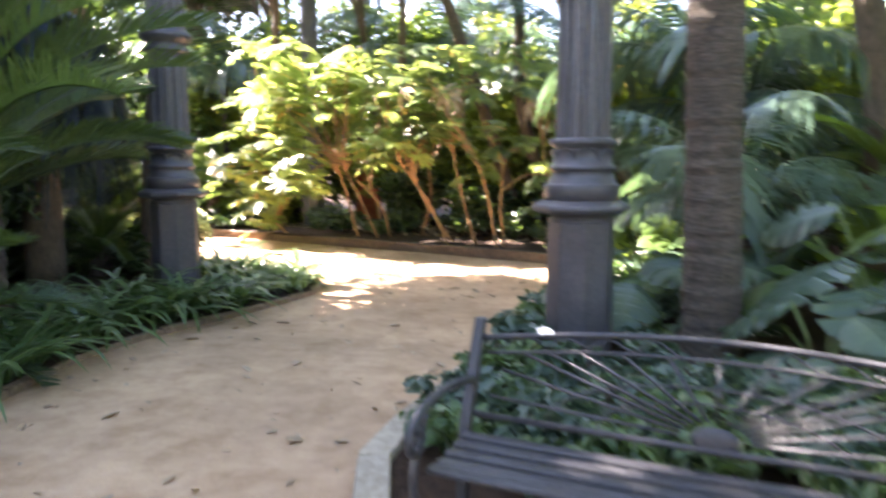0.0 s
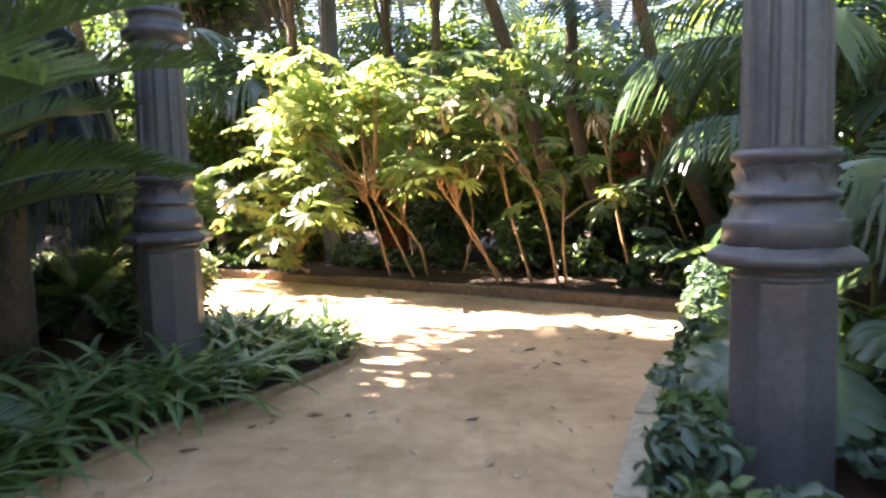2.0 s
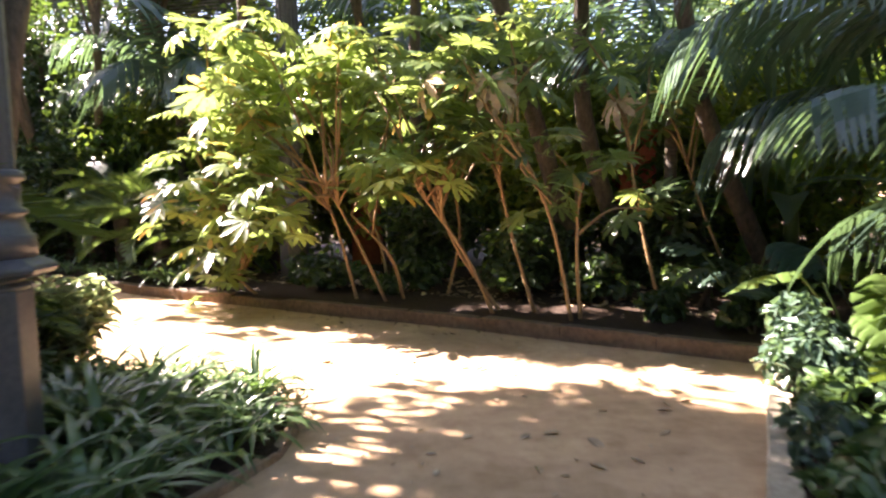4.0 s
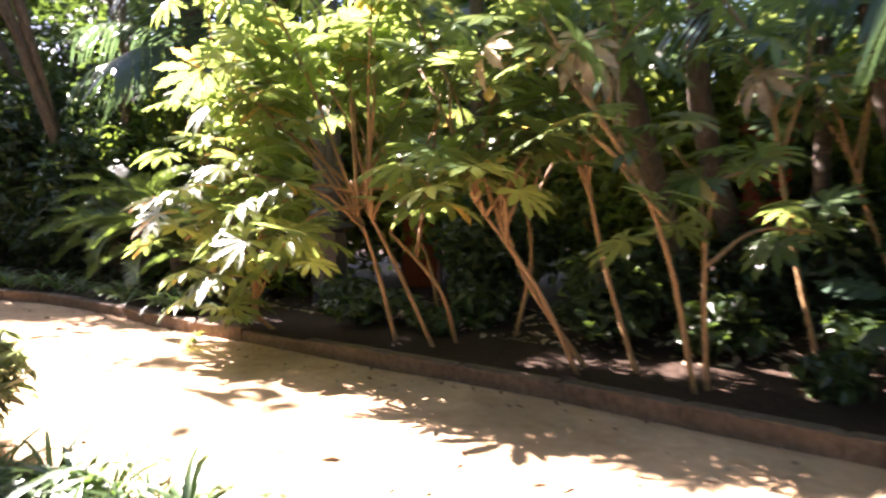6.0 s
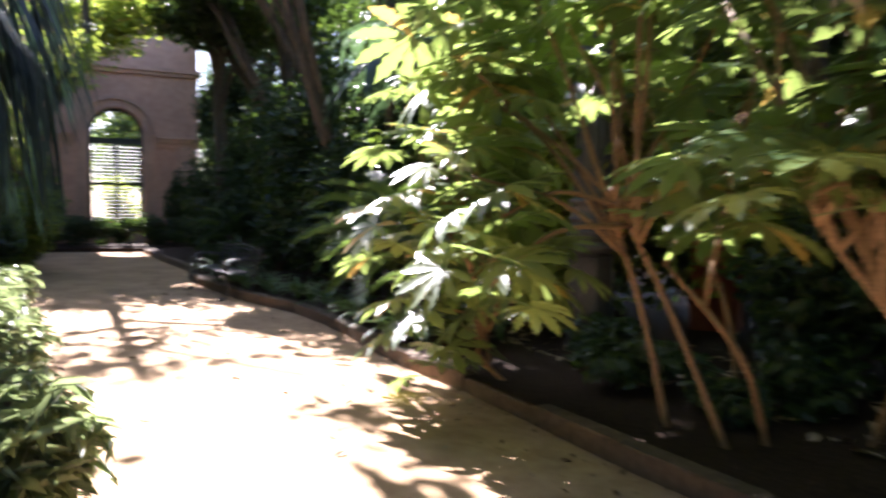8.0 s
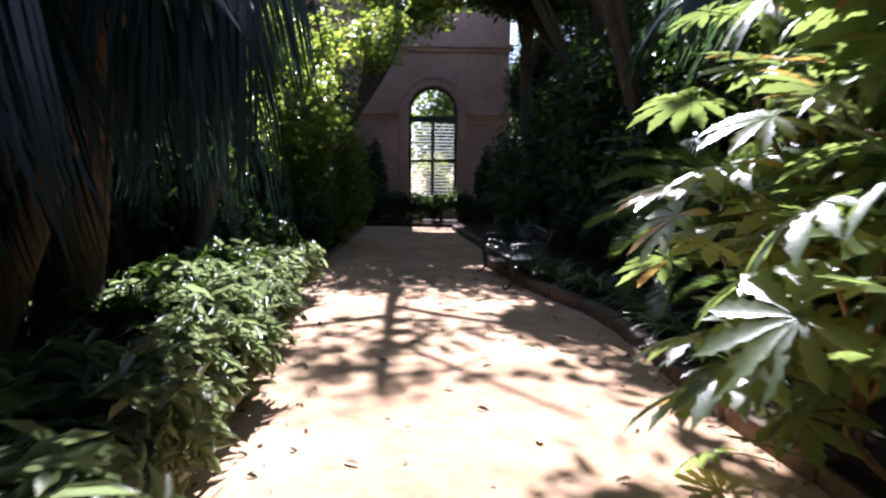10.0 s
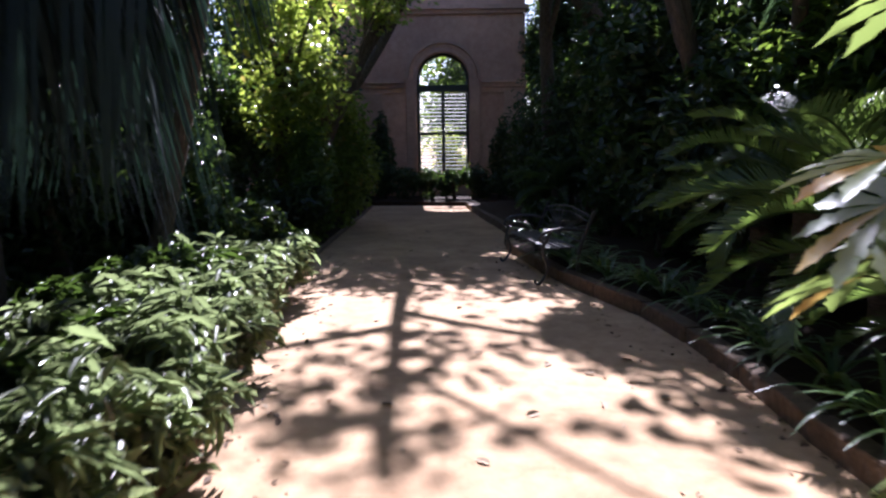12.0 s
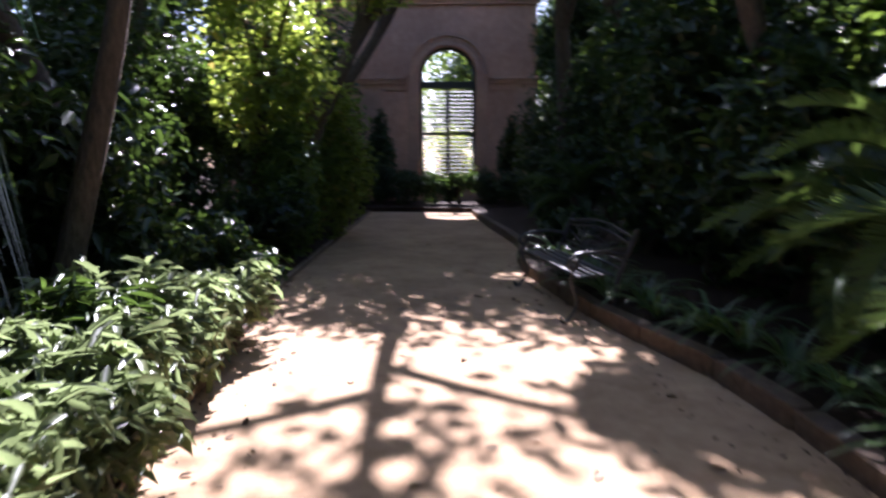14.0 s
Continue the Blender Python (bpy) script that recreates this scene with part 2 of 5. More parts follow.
FAR_EDGE = [(2.25, 9.65), (0.55, 10.8), (-0.42, 11.5), (-1.6, 12.15), (-3.0, 13.1), (-4.5, 13.95), (-5.7, 14.85), (-7.2, 15.75), (-8.3, 16.15), (-9.5, 16.65), (-11.9, 17.95), (-13.2, 19.1), (-16, 20.7), (-19.5, 22.75)]


def resample(line, step):
    pts = curve([(x, y, 0) for x, y in line], 12)
    out, acc = [pts[0]], 0.0
    for a, b in zip(pts, pts[1:]):
        seg = (b - a).length
        while seg and acc + seg >= step:
            t = (step - acc) / seg
            a = a.lerp(b, t)
            out.append(a)
            seg, acc = (b - a).length, 0.0
        acc += seg
    return out


def offset_line(line, dist, step):
    """Points beside a line, to its left when dist is positive, with the line's heading."""
    pts = resample(line, step)
    out = []
    for i, p in enumerate(pts):
        t = (pts[min(i + 1, len(pts) - 1)] - pts[max(i - 1, 0)]).normalized()
        out.append((p + Vector((-t.y, t.x, 0)) * dist, math.degrees(math.atan2(t.y, t.x))))
    return out


def sheet(name, outline, z, mat, label, category):
    """A raised bed: top with gentle lumps and a skirt to below the path."""
    bm = bmesh.new()
    vs = [bm.verts.new((x, y, z)) for x, y in outline]
    es = [bm.edges.new((a, b)) for a, b in zip(vs, vs[1:] + vs[:1])]
    bmesh.ops.triangle_fill(bm, edges=es, use_beauty=True)
    top = bm.faces[:]
    r = bmesh.ops.extrude_edge_only(bm, edges=es)
    for v in (g for g in r["geom"] if isinstance(g, bmesh.types.BMVert)):
        v.co.z = -0.3
    bmesh.ops.recalc_face_normals(bm, faces=bm.faces[:])
    me = bpy.data.meshes.new(name)
    bm.to_mesh(me)
    bm.free()
    me.materials.append(mat)
    return tagged(new(name, me), label, category, kind="structure")


g = Geo()
g.add([(-300, -300, 0), (300, -300, 0), (300, 300, 0), (-300, 300, 0)], [(0, 1, 2, 3)])
tagged(new("ground", g.mesh("ground", SAND)), "trodden tan sand of the garden walk", "ground", kind="structure")
left_xy = [(p.x, p.y) for p in resample(LEFT_EDGE, 0.4)]
right_xy = [(p.x, p.y) for p in resample(RIGHT_EDGE, 0.4)]
far_xy = [(p.x, p.y) for p in resample(FAR_EDGE, 0.4)]
sheet("ground_bed_inner", left_xy + [(-60, 20.75), (-60, -7)], 0.05, SOIL, "dark soil bed inside the bend of the walk", "planting bed")
sheet("ground_bed_near", right_xy + [(60, 9.65), (60, -7)], 0.07, SOIL, "dark soil bed behind the bench", "planting bed")
sheet("ground_bed_outer", far_xy + [(-19.5, 60), (60, 60), (60, 9.68)], 0.13, SOIL, "raised dark soil bed under the tall shrubs", "planting bed")
sheet("ground_bed_end", [(-21.5, 20.85), (-19.6, 22.8), (-19.6, 60), (-60, 60), (-60, 20.85)], 0.12, SOIL, "dark soil bed before the house wall", "planting bed")

# ---- cast-iron columns ----


def ring_profile(g, prof, sides, turn=0.0):
    vs, fs = [], []
    for r, z in prof:
        vs += [(r * math.cos(turn + 2 * math.pi * s / sides), r * math.sin(turn + 2 * math.pi * s / sides), z) for s in range(sides)]
    for i in range(len(prof) - 1):
        for s in range(sides):
            a, b = i * sides + s, i * sides + (s + 1) % sides
            fs.append((a, b, b + sides, a + sides))
    fs.append(tuple(range((len(prof) - 1) * sides, len(prof) * sides)))
    return g.add(vs, fs)


def column(x, y, z, rz, label):
    ob = thing("iron_column", x, y, z, label, "column", "cast-iron columns", rz)
    g = ring_profile(Geo(), [(0.252, -0.3), (0.252, 0.06), (0.246, 0.08), (0.242, 1.05), (0.235, 1.065)], 8, math.pi / 8)
    part("pedestal", g.mesh("pedestal", IRON, bevel=0.006), ob)
    prof = [(0.2, 1.05), (0.228, 1.06), (0.235, 1.085), (0.215, 1.09), (0.215, 1.12), (0.29, 1.125), (0.31, 1.13)]
    part("neck", ring_profile(Geo(), prof, 40).mesh("neck", IRON, True), ob)
    prof = [(0.24, 1.122), (0.318, 1.128), (0.348, 1.145), (0.356, 1.165), (0.35, 1.185), (0.32, 1.2), (0.285, 1.222), (0.25, 1.224)]
    part("flange", ring_profile(Geo(), prof, 8, math.pi / 8).mesh("flange", IRON, bevel=0.004), ob, label="eight-sided projecting flange")
    prof = [(0.25, 1.22), (0.272, 1.222), (0.27, 1.325), (0.266, 1.334), (0.252, 1.338), (0.246, 1.345), (0.226, 1.395), (0.212, 1.43), (0.236, 1.436), (0.24, 1.45), (0.234, 1.464), (0.212, 1.474), (0.208, 1.6), (0.23, 1.608), (0.238, 1.63), (0.23, 1.65), (0.19, 1.662)]
    part("collar", ring_profile(Geo(), prof, 40).mesh("collar", IRON, True), ob)
    for k in range(8):
        a = 45 * k
        m = pose(0, 0, 0, 0, 0, a) @ Matrix.Translation((0.21, 0, 1.54))
        part("ornament", Geo().add([(-0.012, -0.07, 0.05), (-0.012, 0.07, 0.05), (-0.004, 0, -0.055), (0.022, 0, 0.022)], [(0, 2, 3), (2, 1, 3), (1, 0, 3)], m).mesh("ornament", IRON), ob)
    n = 96
    vs, fs = [], []
    hs = [1.65, 2.62, 3.4, 5.0, 7.4]
    for h in hs:
        rad = 0.196 - 0.008 * (h - 1.65)
        for s in range(n):
            a = 2 * math.pi * s / n
            rr = rad * (1 - 0.12 * max(0.0, math.cos(a * 12)) ** 0.5)
            vs.append((rr * math.cos(a), rr * math.sin(a), h))
    for i in range(len(hs) - 1):
        for s in range(n):
            a, b = i * n + s, i * n + (s + 1) % n
            fs.append((a, b, b + n, a + n))
    part("shaft", Geo().add(vs, fs).mesh("shaft", IRON), ob)
    prof = [(0.19, 2.6), (0.22, 2.61), (0.225, 2.64), (0.2, 2.66), (0.2, 2.7), (0.235, 2.72), (0.262, 2.76), (0.262, 2.79), (0.235, 2.81), (0.205, 2.83), (0.205, 2.9), (0.22, 2.91), (0.22, 2.94), (0.19, 2.95)]
    part("ring", ring_profile(Geo(), prof, 40).mesh("ring", IRON, True), ob)
    return ob


column(1.0, 5.05, 0.0, 20, "dark grey painted cast-iron column beside the walk")
column(-2.85, 7.4, 0.0, 5, "brown-grey cast-iron column standing in strap-leaved plants")
column(-2.8, 15.1, 0.0, 10, "cast-iron column in shade behind the tall shrubs")

# ---- benches ----


def bench(x, y, rz, label, length=1.85):
    """Seat runs along +x from the origin, faces -y; origin at the back's left foot."""
    ob = thing("garden_bench", x, y, 0, label, "bench", "iron garden benches", rz)
    for i in range(5):
        y0 = -0.03 - 0.075 * (i + 1)
        g = Geo().box((0.02, y0, 0.415 + 0.012 * abs(i - 3) * 0.5), (length - 0.02, y0 + 0.058, 0.435 + 0.012 * abs(i - 3) * 0.5))
        part("seat_slat", g.mesh("seat_slat", BENCH, bevel=0.005), ob)
    lean = lambda h: 0.16 * (h - 0.45) / 0.42
    L = length

    def bp(u, h):
        return (u, lean(h), h)
    top = [bp(0.02 + (L - 0.04) * k / 16, 0.785 + 0.07 * math.sin(math.pi * k / 16)) for k in range(17)]
    part("top_rail", Geo().tube(top, 0.012, 8).mesh("top_rail", BENCH, True), ob)
    mid = [bp(0.05 + (L - 0.1) * k / 16, 0.73 + 0.06 * math.sin(math.pi * k / 16)) for k in range(17)]
    part("middle_rail", Geo().tube(mid, 0.008, 6).mesh("middle_rail", BENCH, True), ob)
    part("bottom_rail", Geo().tube([bp(0.02, 0.5), bp(L - 0.02, 0.5)], 0.013, 8).mesh("bottom_rail", BENCH, True), ob)
    for k in range(15):
        a = math.pi * (k + 0.5) / 15
        u1 = L / 2 - math.cos(a) * (L / 2 - 0.08)
        h1 = min(0.73 + 0.06 * math.sin(math.pi * (u1 - 0.05) / (L - 0.1)), 0.52 + 0.5 * math.sin(a))
        p0, p1 = bp(L / 2 - math.cos(a) * 0.12, 0.53 + 0.06 * math.sin(a)), bp(u1, h1)
        part("rod", Geo().tube([p0, p1], 0.0075, 6).mesh("rod", BENCH, True), ob)
    for f in (0.4, 0.66):
        arc = [bp(L / 2 - math.cos(math.pi * k / 20) * (0.12 + (L / 2 - 0.2) * f), 0.515 + (0.05 + 0.2 * f) * math.sin(math.pi * k / 20)) for k in range(21)]
        part("arc_rod", Geo().tube(arc, 0.005, 5).mesh("arc_rod", BENCH, True), ob)
    for side in (-1, 1):
        for k in range(4):
            u0 = L / 2 + side * (0.14 + 0.17 * k)
            tri = [bp(u0, 0.79), bp(u0 + side * 0.085, 0.835 - 0.012 * k), bp(u0 + side * 0.17, 0.785 - 0.012 * k)]
            part("rail_scroll", Geo().tube(curve(tri, 4), 0.005, 5).mesh("rail_scroll", BENCH, True), ob)
    part("medallion", ring_profile(Geo(), [(0.11, -0.012), (0.13, -0.008), (0.13, 0.008), (0.1, 0.014), (0.03, 0.018)], 20).mesh("medallion", BENCH, True), ob,
         Matrix.Translation((L / 2, lean(0.54) - 0.006, 0.535)) @ pose(0, 0, 0, 78, 0, 0) @ Matrix.Diagonal((0.62, 0.36, 0.7, 1)))
    for u in (0.0, L):
        post = [(u, -0.02, 0.0), (u, -0.03, 0.25), (u, 0.0, 0.45), (u, 0.08, 0.66), (u, 0.16, 0.86)]
        g = Geo()
        vs, fs = [], []
        for q in curve(post, 4):
            for dx, dy in ((-0.022, -0.02), (0.022, -0.02), (0.022, 0.02), (-0.022, 0.02)):
                vs.append((q.x + dx, q.y + dy, q.z))
        m = len(vs) // 4
        for i in range(m - 1):
            for s in range(4):
                a, b = i * 4 + s, i * 4 + (s + 1) % 4
                fs.append((a, b, b + 4, a + 4))
        fs += [(3, 2, 1, 0), tuple(range(m * 4 - 4, m * 4))]
        part("back_post", g.add(vs, fs).mesh("back_post", BENCH, bevel=0.004), ob)
        arm = [(u, 0.05, 0.63), (u, -0.15, 0.66), (u, -0.36, 0.65), (u, -0.47, 0.6), (u, -0.49, 0.54), (u, -0.44, 0.51), (u, -0.4, 0.55), (u, -0.43, 0.59)]
        part("armrest", Geo().tube(curve(arm, 6), 0.018, 8).mesh("armrest", BENCH, True), ob)
        leg = [(u, -0.36, 0.64), (u, -0.46, 0.42), (u, -0.4, 0.2), (u, -0.47, 0.05), (u, -0.53, 0.02), (u, -0.55, 0.07)]
        part("front_leg", Geo().tube(curve(leg, 6), 0.017, 8).mesh("front_leg", BENCH, True), ob)
    return ob


bench(0.09, 2.68, -25, "dark wrought-iron garden bench with fan-shaped rod back beside the kerb")
scrap = new("paper_scrap", Geo().add([(-0.03, -0.02, 0), (0.03, -0.024, 0.004), (0.034, 0.02, -0.004), (0, 0.028, 0.006), (-0.03, 0.02, -0.006), (0, 0, 0.008)], [(0, 1, 5), (1, 2, 5), (2, 3, 5), (3, 4, 5), (4, 0, 5)]).mesh("paper_scrap", PAPER))
scrap.matrix_basis = pose(0.09, 2.68, 0, 0, 0, -25) @ pose(0.28, 0.14, 0.832, 20, 0, 30)
tagged(scrap, "small white scrap of paper on the bench's top rail", "paper")
bench(-10.47, 17.36, -27, "dark wrought-iron garden bench with fan back in deep shade")

# ---- house with arched window ----
HOUSE = Matrix.Translation((-22.7, 24.25, 0)) @ Matrix(((0.566, -0.824, 0, 0), (0.824, 0.566, 0, 0), (0, 0, 1, 0), (0, 0, 0, 1)))
# local: x along the wall, -y towards the walk
R, SPRING, SILL, HW, TOP = 0.88, 3.98, 0.9, 0.88, 11.0
house = new("garden_house")
house.matrix_basis = HOUSE
tagged(house, "terracotta-coloured rendered house wall with a tall arched window", "house")


def arch_wall(front, back, inner, left, right, top):
    """A wall with an arched hole through it."""
    g = Geo()
    n = 24
    arc = [(-math.cos(math.pi * k / n) * inner, SPRING + math.sin(math.pi * k / n) * inner) for k in range(n + 1)]
    hole = [(-inner, SILL)] + arc + [(inner, SILL)]
    for yy, flip in ((front, False), (back, True)):
        vs, fs = [], []

        def q(*pts):
            k = len(vs)
            vs.extend((px_, yy, pz) for px_, pz in pts)
            f = tuple(range(k, k + len(pts)))
            fs.append(f[::-1] if flip else f)
        q((left, 0), (-inner, 0), (-inner, SPRING), (left, SPRING))
        q((inner, 0), (right, 0), (right, SPRING), (inner, SPRING))
        q((-inner, 0), (inner, 0), (inner, SILL), (-inner, SILL))
        q((left, SPRING), (-inner, SPRING), (-inner, top), (left, top))
        q((inner, SPRING), (right, SPRING), (right, top), (inner, top))
        for (x0, z0), (x1, z1) in zip(arc, arc[1:]):
            q((x0, z0), (x1, z1), (x1, top), (x0, top))
        g.add(vs, fs)
    vs, fs = [], []
    for x_, z_ in hole:
        vs += [(x_, front, z_), (x_, back, z_)]
    for i in range(len(hole) - 1):
        fs.append((2 * i, 2 * i + 1, 2 * i + 3, 2 * i + 2))
    fs.append((len(vs) - 2, len(vs) - 1, 1, 0))
    g.add(vs, fs)
    g.add([(left, front, 0), (left, back, 0), (left, back, top), (left, front, top)], [(0, 1, 2, 3)])
    g.add([(right, front, 0), (right, back, 0), (right, back, top), (right, front, top)], [(3, 2, 1, 0)])
    g.add([(left, front, top), (right, front, top), (right, back, top), (left, back, top)], [(0, 1, 2, 3)])
    return g


part("wall", arch_wall(0.0, 0.45, R, -7.0, 2.75, TOP).mesh("house_wall", WALL), house)
n = 28
vs, fs = [], []
prof = [(R + 0.02, -0.01), (R + 0.02, -0.08), (R + 0.1, -0.08), (R + 0.13, -0.05), (R + 0.28, -0.05), (R + 0.3, -0.12), (R + 0.4, -0.12), (R + 0.4, 0.01)]
for k in range(n + 1):
    a = math.pi * k / n
    vs += [(-math.cos(a) * r_, y_, SPRING + math.sin(a) * r_) for r_, y_ in prof]
for k in range(n):
    for j in range(len(prof) - 1):
        a = k * len(prof) + j
        fs.append((a, a + 1, a + 1 + len(prof), a + len(prof)))
part("arch_moulding", Geo().add(vs, fs).mesh("arch_moulding", TRIM), house, label="rounded stepped moulding over the window")
for s in (-1, 1):
    a, b = sorted((s * (R + 0.02), s * (R + 0.36)))
    part("jamb", Geo().box((a, -0.07, 0), (b, 0.003, SPRING)).mesh("jamb", TRIM, bevel=0.012), house)
    lo, hi = (-7.0, -(R + 0.42)) if s < 0 else (R + 0.42, 2.8)
    g = Geo().box((lo, -0.06, 3.55), (hi, 0.003, 3.72)).box((lo, -0.13, 3.723), (hi, 0.003, 3.85)).box((lo, -0.2, 3.853), (hi, 0.003, 3.93))
    part("string_course", g.mesh("string_course", TRIM), house)
    part("pilaster", Geo().box((2.05 if s > 0 else -2.75, -0.09, 0), (2.75 if s > 0 else -2.05, 0.003, 3.548)).mesh("pilaster", TRIM, bevel=0.015), house)
part("cornice", Geo().box((-7.1, -0.12, 6.1), (2.85, 0.003, 6.22)).box((-7.1, -0.22, 6.223), (2.85, 0.003, 6.36)).mesh("cornice", TRIM), house)
window = part("window", None, house)
fy = 0.2
arcs = [(-math.cos(math.pi * k / 20) * (HW - 0.05), fy, SPRING + math.sin(math.pi * k / 20) * (HW - 0.05)) for k in range(21)]
part("window_frame", Geo().tube([(-HW + 0.05, fy, SILL)] + arcs + [(HW - 0.05, fy, SILL)], 0.055, 6).mesh("window_frame", SHUTTER), window)
part("mullion", Geo().box((-0.055, fy - 0.04, SILL), (0.055, fy + 0.04, 3.6)).mesh("mullion", SHUTTER, bevel=0.008), window)
part("transom", Geo().box((-HW + 0.05, fy - 0.05, 3.6), (HW - 0.05, fy + 0.05, 3.82)).mesh("transom", SHUTTER, bevel=0.01), window)
for s in (-1, 1):
    for k in range(22):
        z = 1.0 + k * 0.119
        w = 0.055
        a, b = sorted((s * 0.06, s * (HW - 0.08)))
        m = Matrix.Translation((0, fy, z)) @ pose(0, 0, 0, 35, 0, 0)
        part("louvre", Geo().box((a, -0.03, -0.006), (b, 0.03, 0.006), m).mesh("louvre", SHUTTER), window)
    part("rail", Geo().box((min(s * .06, s * .8), fy - 0.03, 2.15), (max(s * .06, s * .8), fy + 0.03, 2.25)).mesh("rail", SHUTTER), window)
for k in range(1, 12):
    a = math.pi * k / 12
    part("fan_bar", Geo().tube([(-math.cos(a) * 0.18, fy, SPRING - 0.1 + math.sin(a) * 0.18), (-math.cos(a) * 0.8, fy, SPRING + math.sin(a) * 0.8)], 0.014, 5).mesh("fan_bar", SHUTTER), window)

# ---- slatted shade-house wall behind the shrubs ----
screen = new("slatted_screen")
screen.matrix_basis = pose(-9.0, 21.0, 0, 0, 0, -16)
tagged(screen, "grey slatted shade-house wall with curved ribs behind the trees", "screen")


def rib_at(h):
    return 0.0 if h < 3.5 else -0.16 * (h - 3.5) ** 1.5


for k in range(9):
    x_ = k * 2.6
    pts = [(x_, rib_at(h * 0.5), h * 0.5) for h in range(0, 18)]
    part("rib", Geo().tube(pts, 0.07, 6).mesh("rib", IRON), screen)
g = Geo()
for k in range(115):
    h = 0.6 + k * 0.068
    y_ = rib_at(h) - 0.08
    g.box((0, y_ - 0.012, h), (20.8, y_ + 0.012, h + 0.036))
tagged(part("slats", g.mesh("slats", SLAT), screen, label="close horizontal slats"), kind="stuff")
for x_, y_ in ((2.5, 14.6), (-1.8, 17.0), (7.5, 14.0)):
    ob = thing("brick_pier", x_, y_, 0.13, "red brick pier half hidden by leaves", "pier", "brick piers")
    part("shaft", Geo().box((-0.27, -0.27, 0), (0.27, 0.27, 2.1)).mesh("pier_shaft", BRICK, bevel=0.012), ob)
    part("cap", Geo().box((-0.33, -0.33, 2.1), (0.33, 0.33, 2.2)).mesh("pier_cap", BRICK, bevel=0.012), ob)

# ---- plants: building blocks ----


def palmate_mesh(name, mat, lobes, rng, droop=0.25):
    """A hand-shaped leaf, 1 across its longest lobe, petiole end at the origin, pointing along +x."""
    g = Geo()
    for k in range(lobes):
        a = math.radians(-125 + 250 * k / (lobes - 1)) + rng.normal() * 0.04
        ln = (0.62 + 0.38 * math.cos(a * 0.62)) * (0.95 + 0.1 * rng.random())
        w = 0.088 + 0.02 * rng.random()
        st = [(0.0, 0.02), (0.28, 0.5 * w), (0.46, w * 1.02), (0.53, w * 0.8), (0.63, w * 1.2), (0.7, w * 0.85), (0.79, w * 1.05), (0.86, w * 0.55), (1.0, 0.0)]
        vs, fs = [], []
        for t, ww in st:
            z = -droop * t * t * ln + 0.06 * t
            for s in (-1, 0, 1):
                x_, y_ = ln * t, s * ww * ln * 1.2
                vs.append((x_ * math.cos(a) - y_ * math.sin(a), x_ * math.sin(a) + y_ * math.cos(a), z + abs(s) * 0.25 * ww))
        for i in range(len(st) - 1):
            for j in (0, 1):
                q = i * 3 + j
                fs.append((q, q + 3, q + 4, q + 1))
        g.add(vs, fs)
    return g.mesh(name, mat, True)


def frond_mesh(name, mat, length, n, leaflet, width, e0, e1, rng, hang=0.35, vee=0.35, sweep=55):
    """A feather frond along +x from the origin, rising at e0 degrees, ending at e1."""
    g = Geo()
    pts, p = [], Vector((0, 0, 0))
    steps = 28
    for i in range(steps + 1):
        pts.append(p.copy())
        e = math.radians(e0 + (e1 - e0) * (i / steps) ** 1.2)
        p = p + Vector((math.cos(e), 0, math.sin(e))) * (length / steps)
    g.tube(pts, [0.013 * length ** 0.5 * (1 - 0.85 * i / steps) for i in range(steps + 1)], 5)
    # one spine shared by all leaflets, so that a frond is one piece
    spine = []
    for i in range(n + 1):
        f = min((0.1 + 0.9 * i / n) * steps, steps - 1e-4)
        spine.append(pts[int(f)].lerp(pts[int(f) + 1], f - int(f)) + Vector((0, 0, 0.004)))
    k0 = len(g.v)
    g.v += [tuple(q) for q in spine]
    for i in range(n):
        t = 0.1 + 0.9 * (i + 0.5) / n
        a, tan = spine[i], (spine[i + 1] - spine[i]).normalized()
        nor = Vector((-tan.z, 0, tan.x))
        ln = leaflet * (0.45 + 0.55 * math.sin(math.pi * min(1, 0.15 + t * 0.8))) * (0.92 + 0.16 * rng.random())
        for s in (-1, 1):
            sw = math.radians(sweep - 25 * t + rng.normal() * 4)
            d = (tan * math.cos(sw) + Vector((0, s, 0)) * math.sin(sw) + nor * vee * (0.8 + 0.4 * rng.random())).normalized()
            wv = (tan - d * tan.dot(d)).normalized()
            k = len(g.v)
            for u, ww in ((0.12, 0.8), (0.4, 1.0), (0.72, 0.75), (1.0, 0.08)):
                c = a + d * ln * u + Vector((0, 0, -hang * ln * u * u))
                g.v += [tuple(c - wv * width * ww * 0.5), tuple(c + wv * width * ww * 0.5)]
            g.f += [(k0 + i, k, k + 1, k0 + i + 1), (k, k + 2, k + 3, k + 1), (k + 2, k + 4, k + 5, k + 3), (k + 4, k + 6, k + 7, k + 5)]
    return g.mesh(name, mat)


def strap_leaf_mesh(name, mat, length, width, e, fall):
    """One arching strap leaf along +x from the origin; e and fall in degrees."""
    g = Geo()
    p = Vector((0.02, 0, -0.02))
    vs, fs = [], []
    for i in range(7):
        t = i / 6
        w = width * (0.75 + 0.5 * t) * (1 - t ** 3) * 0.5 + 0.001
        vs += [p + Vector((0, -w, 0)), p + Vector((0, 0, -w * 0.35)), p + Vector((0, w, 0))]
        ee = radians(e - fall * t)
        p = p + Vector((math.cos(ee), 0, math.sin(ee))) * length / 6
    for i in range(6):
        for j in (0, 1):
            q = i * 3 + j
            fs.append((q, q + 3, q + 4, q + 1))
    return g.add(vs, fs).mesh(name, mat, True)


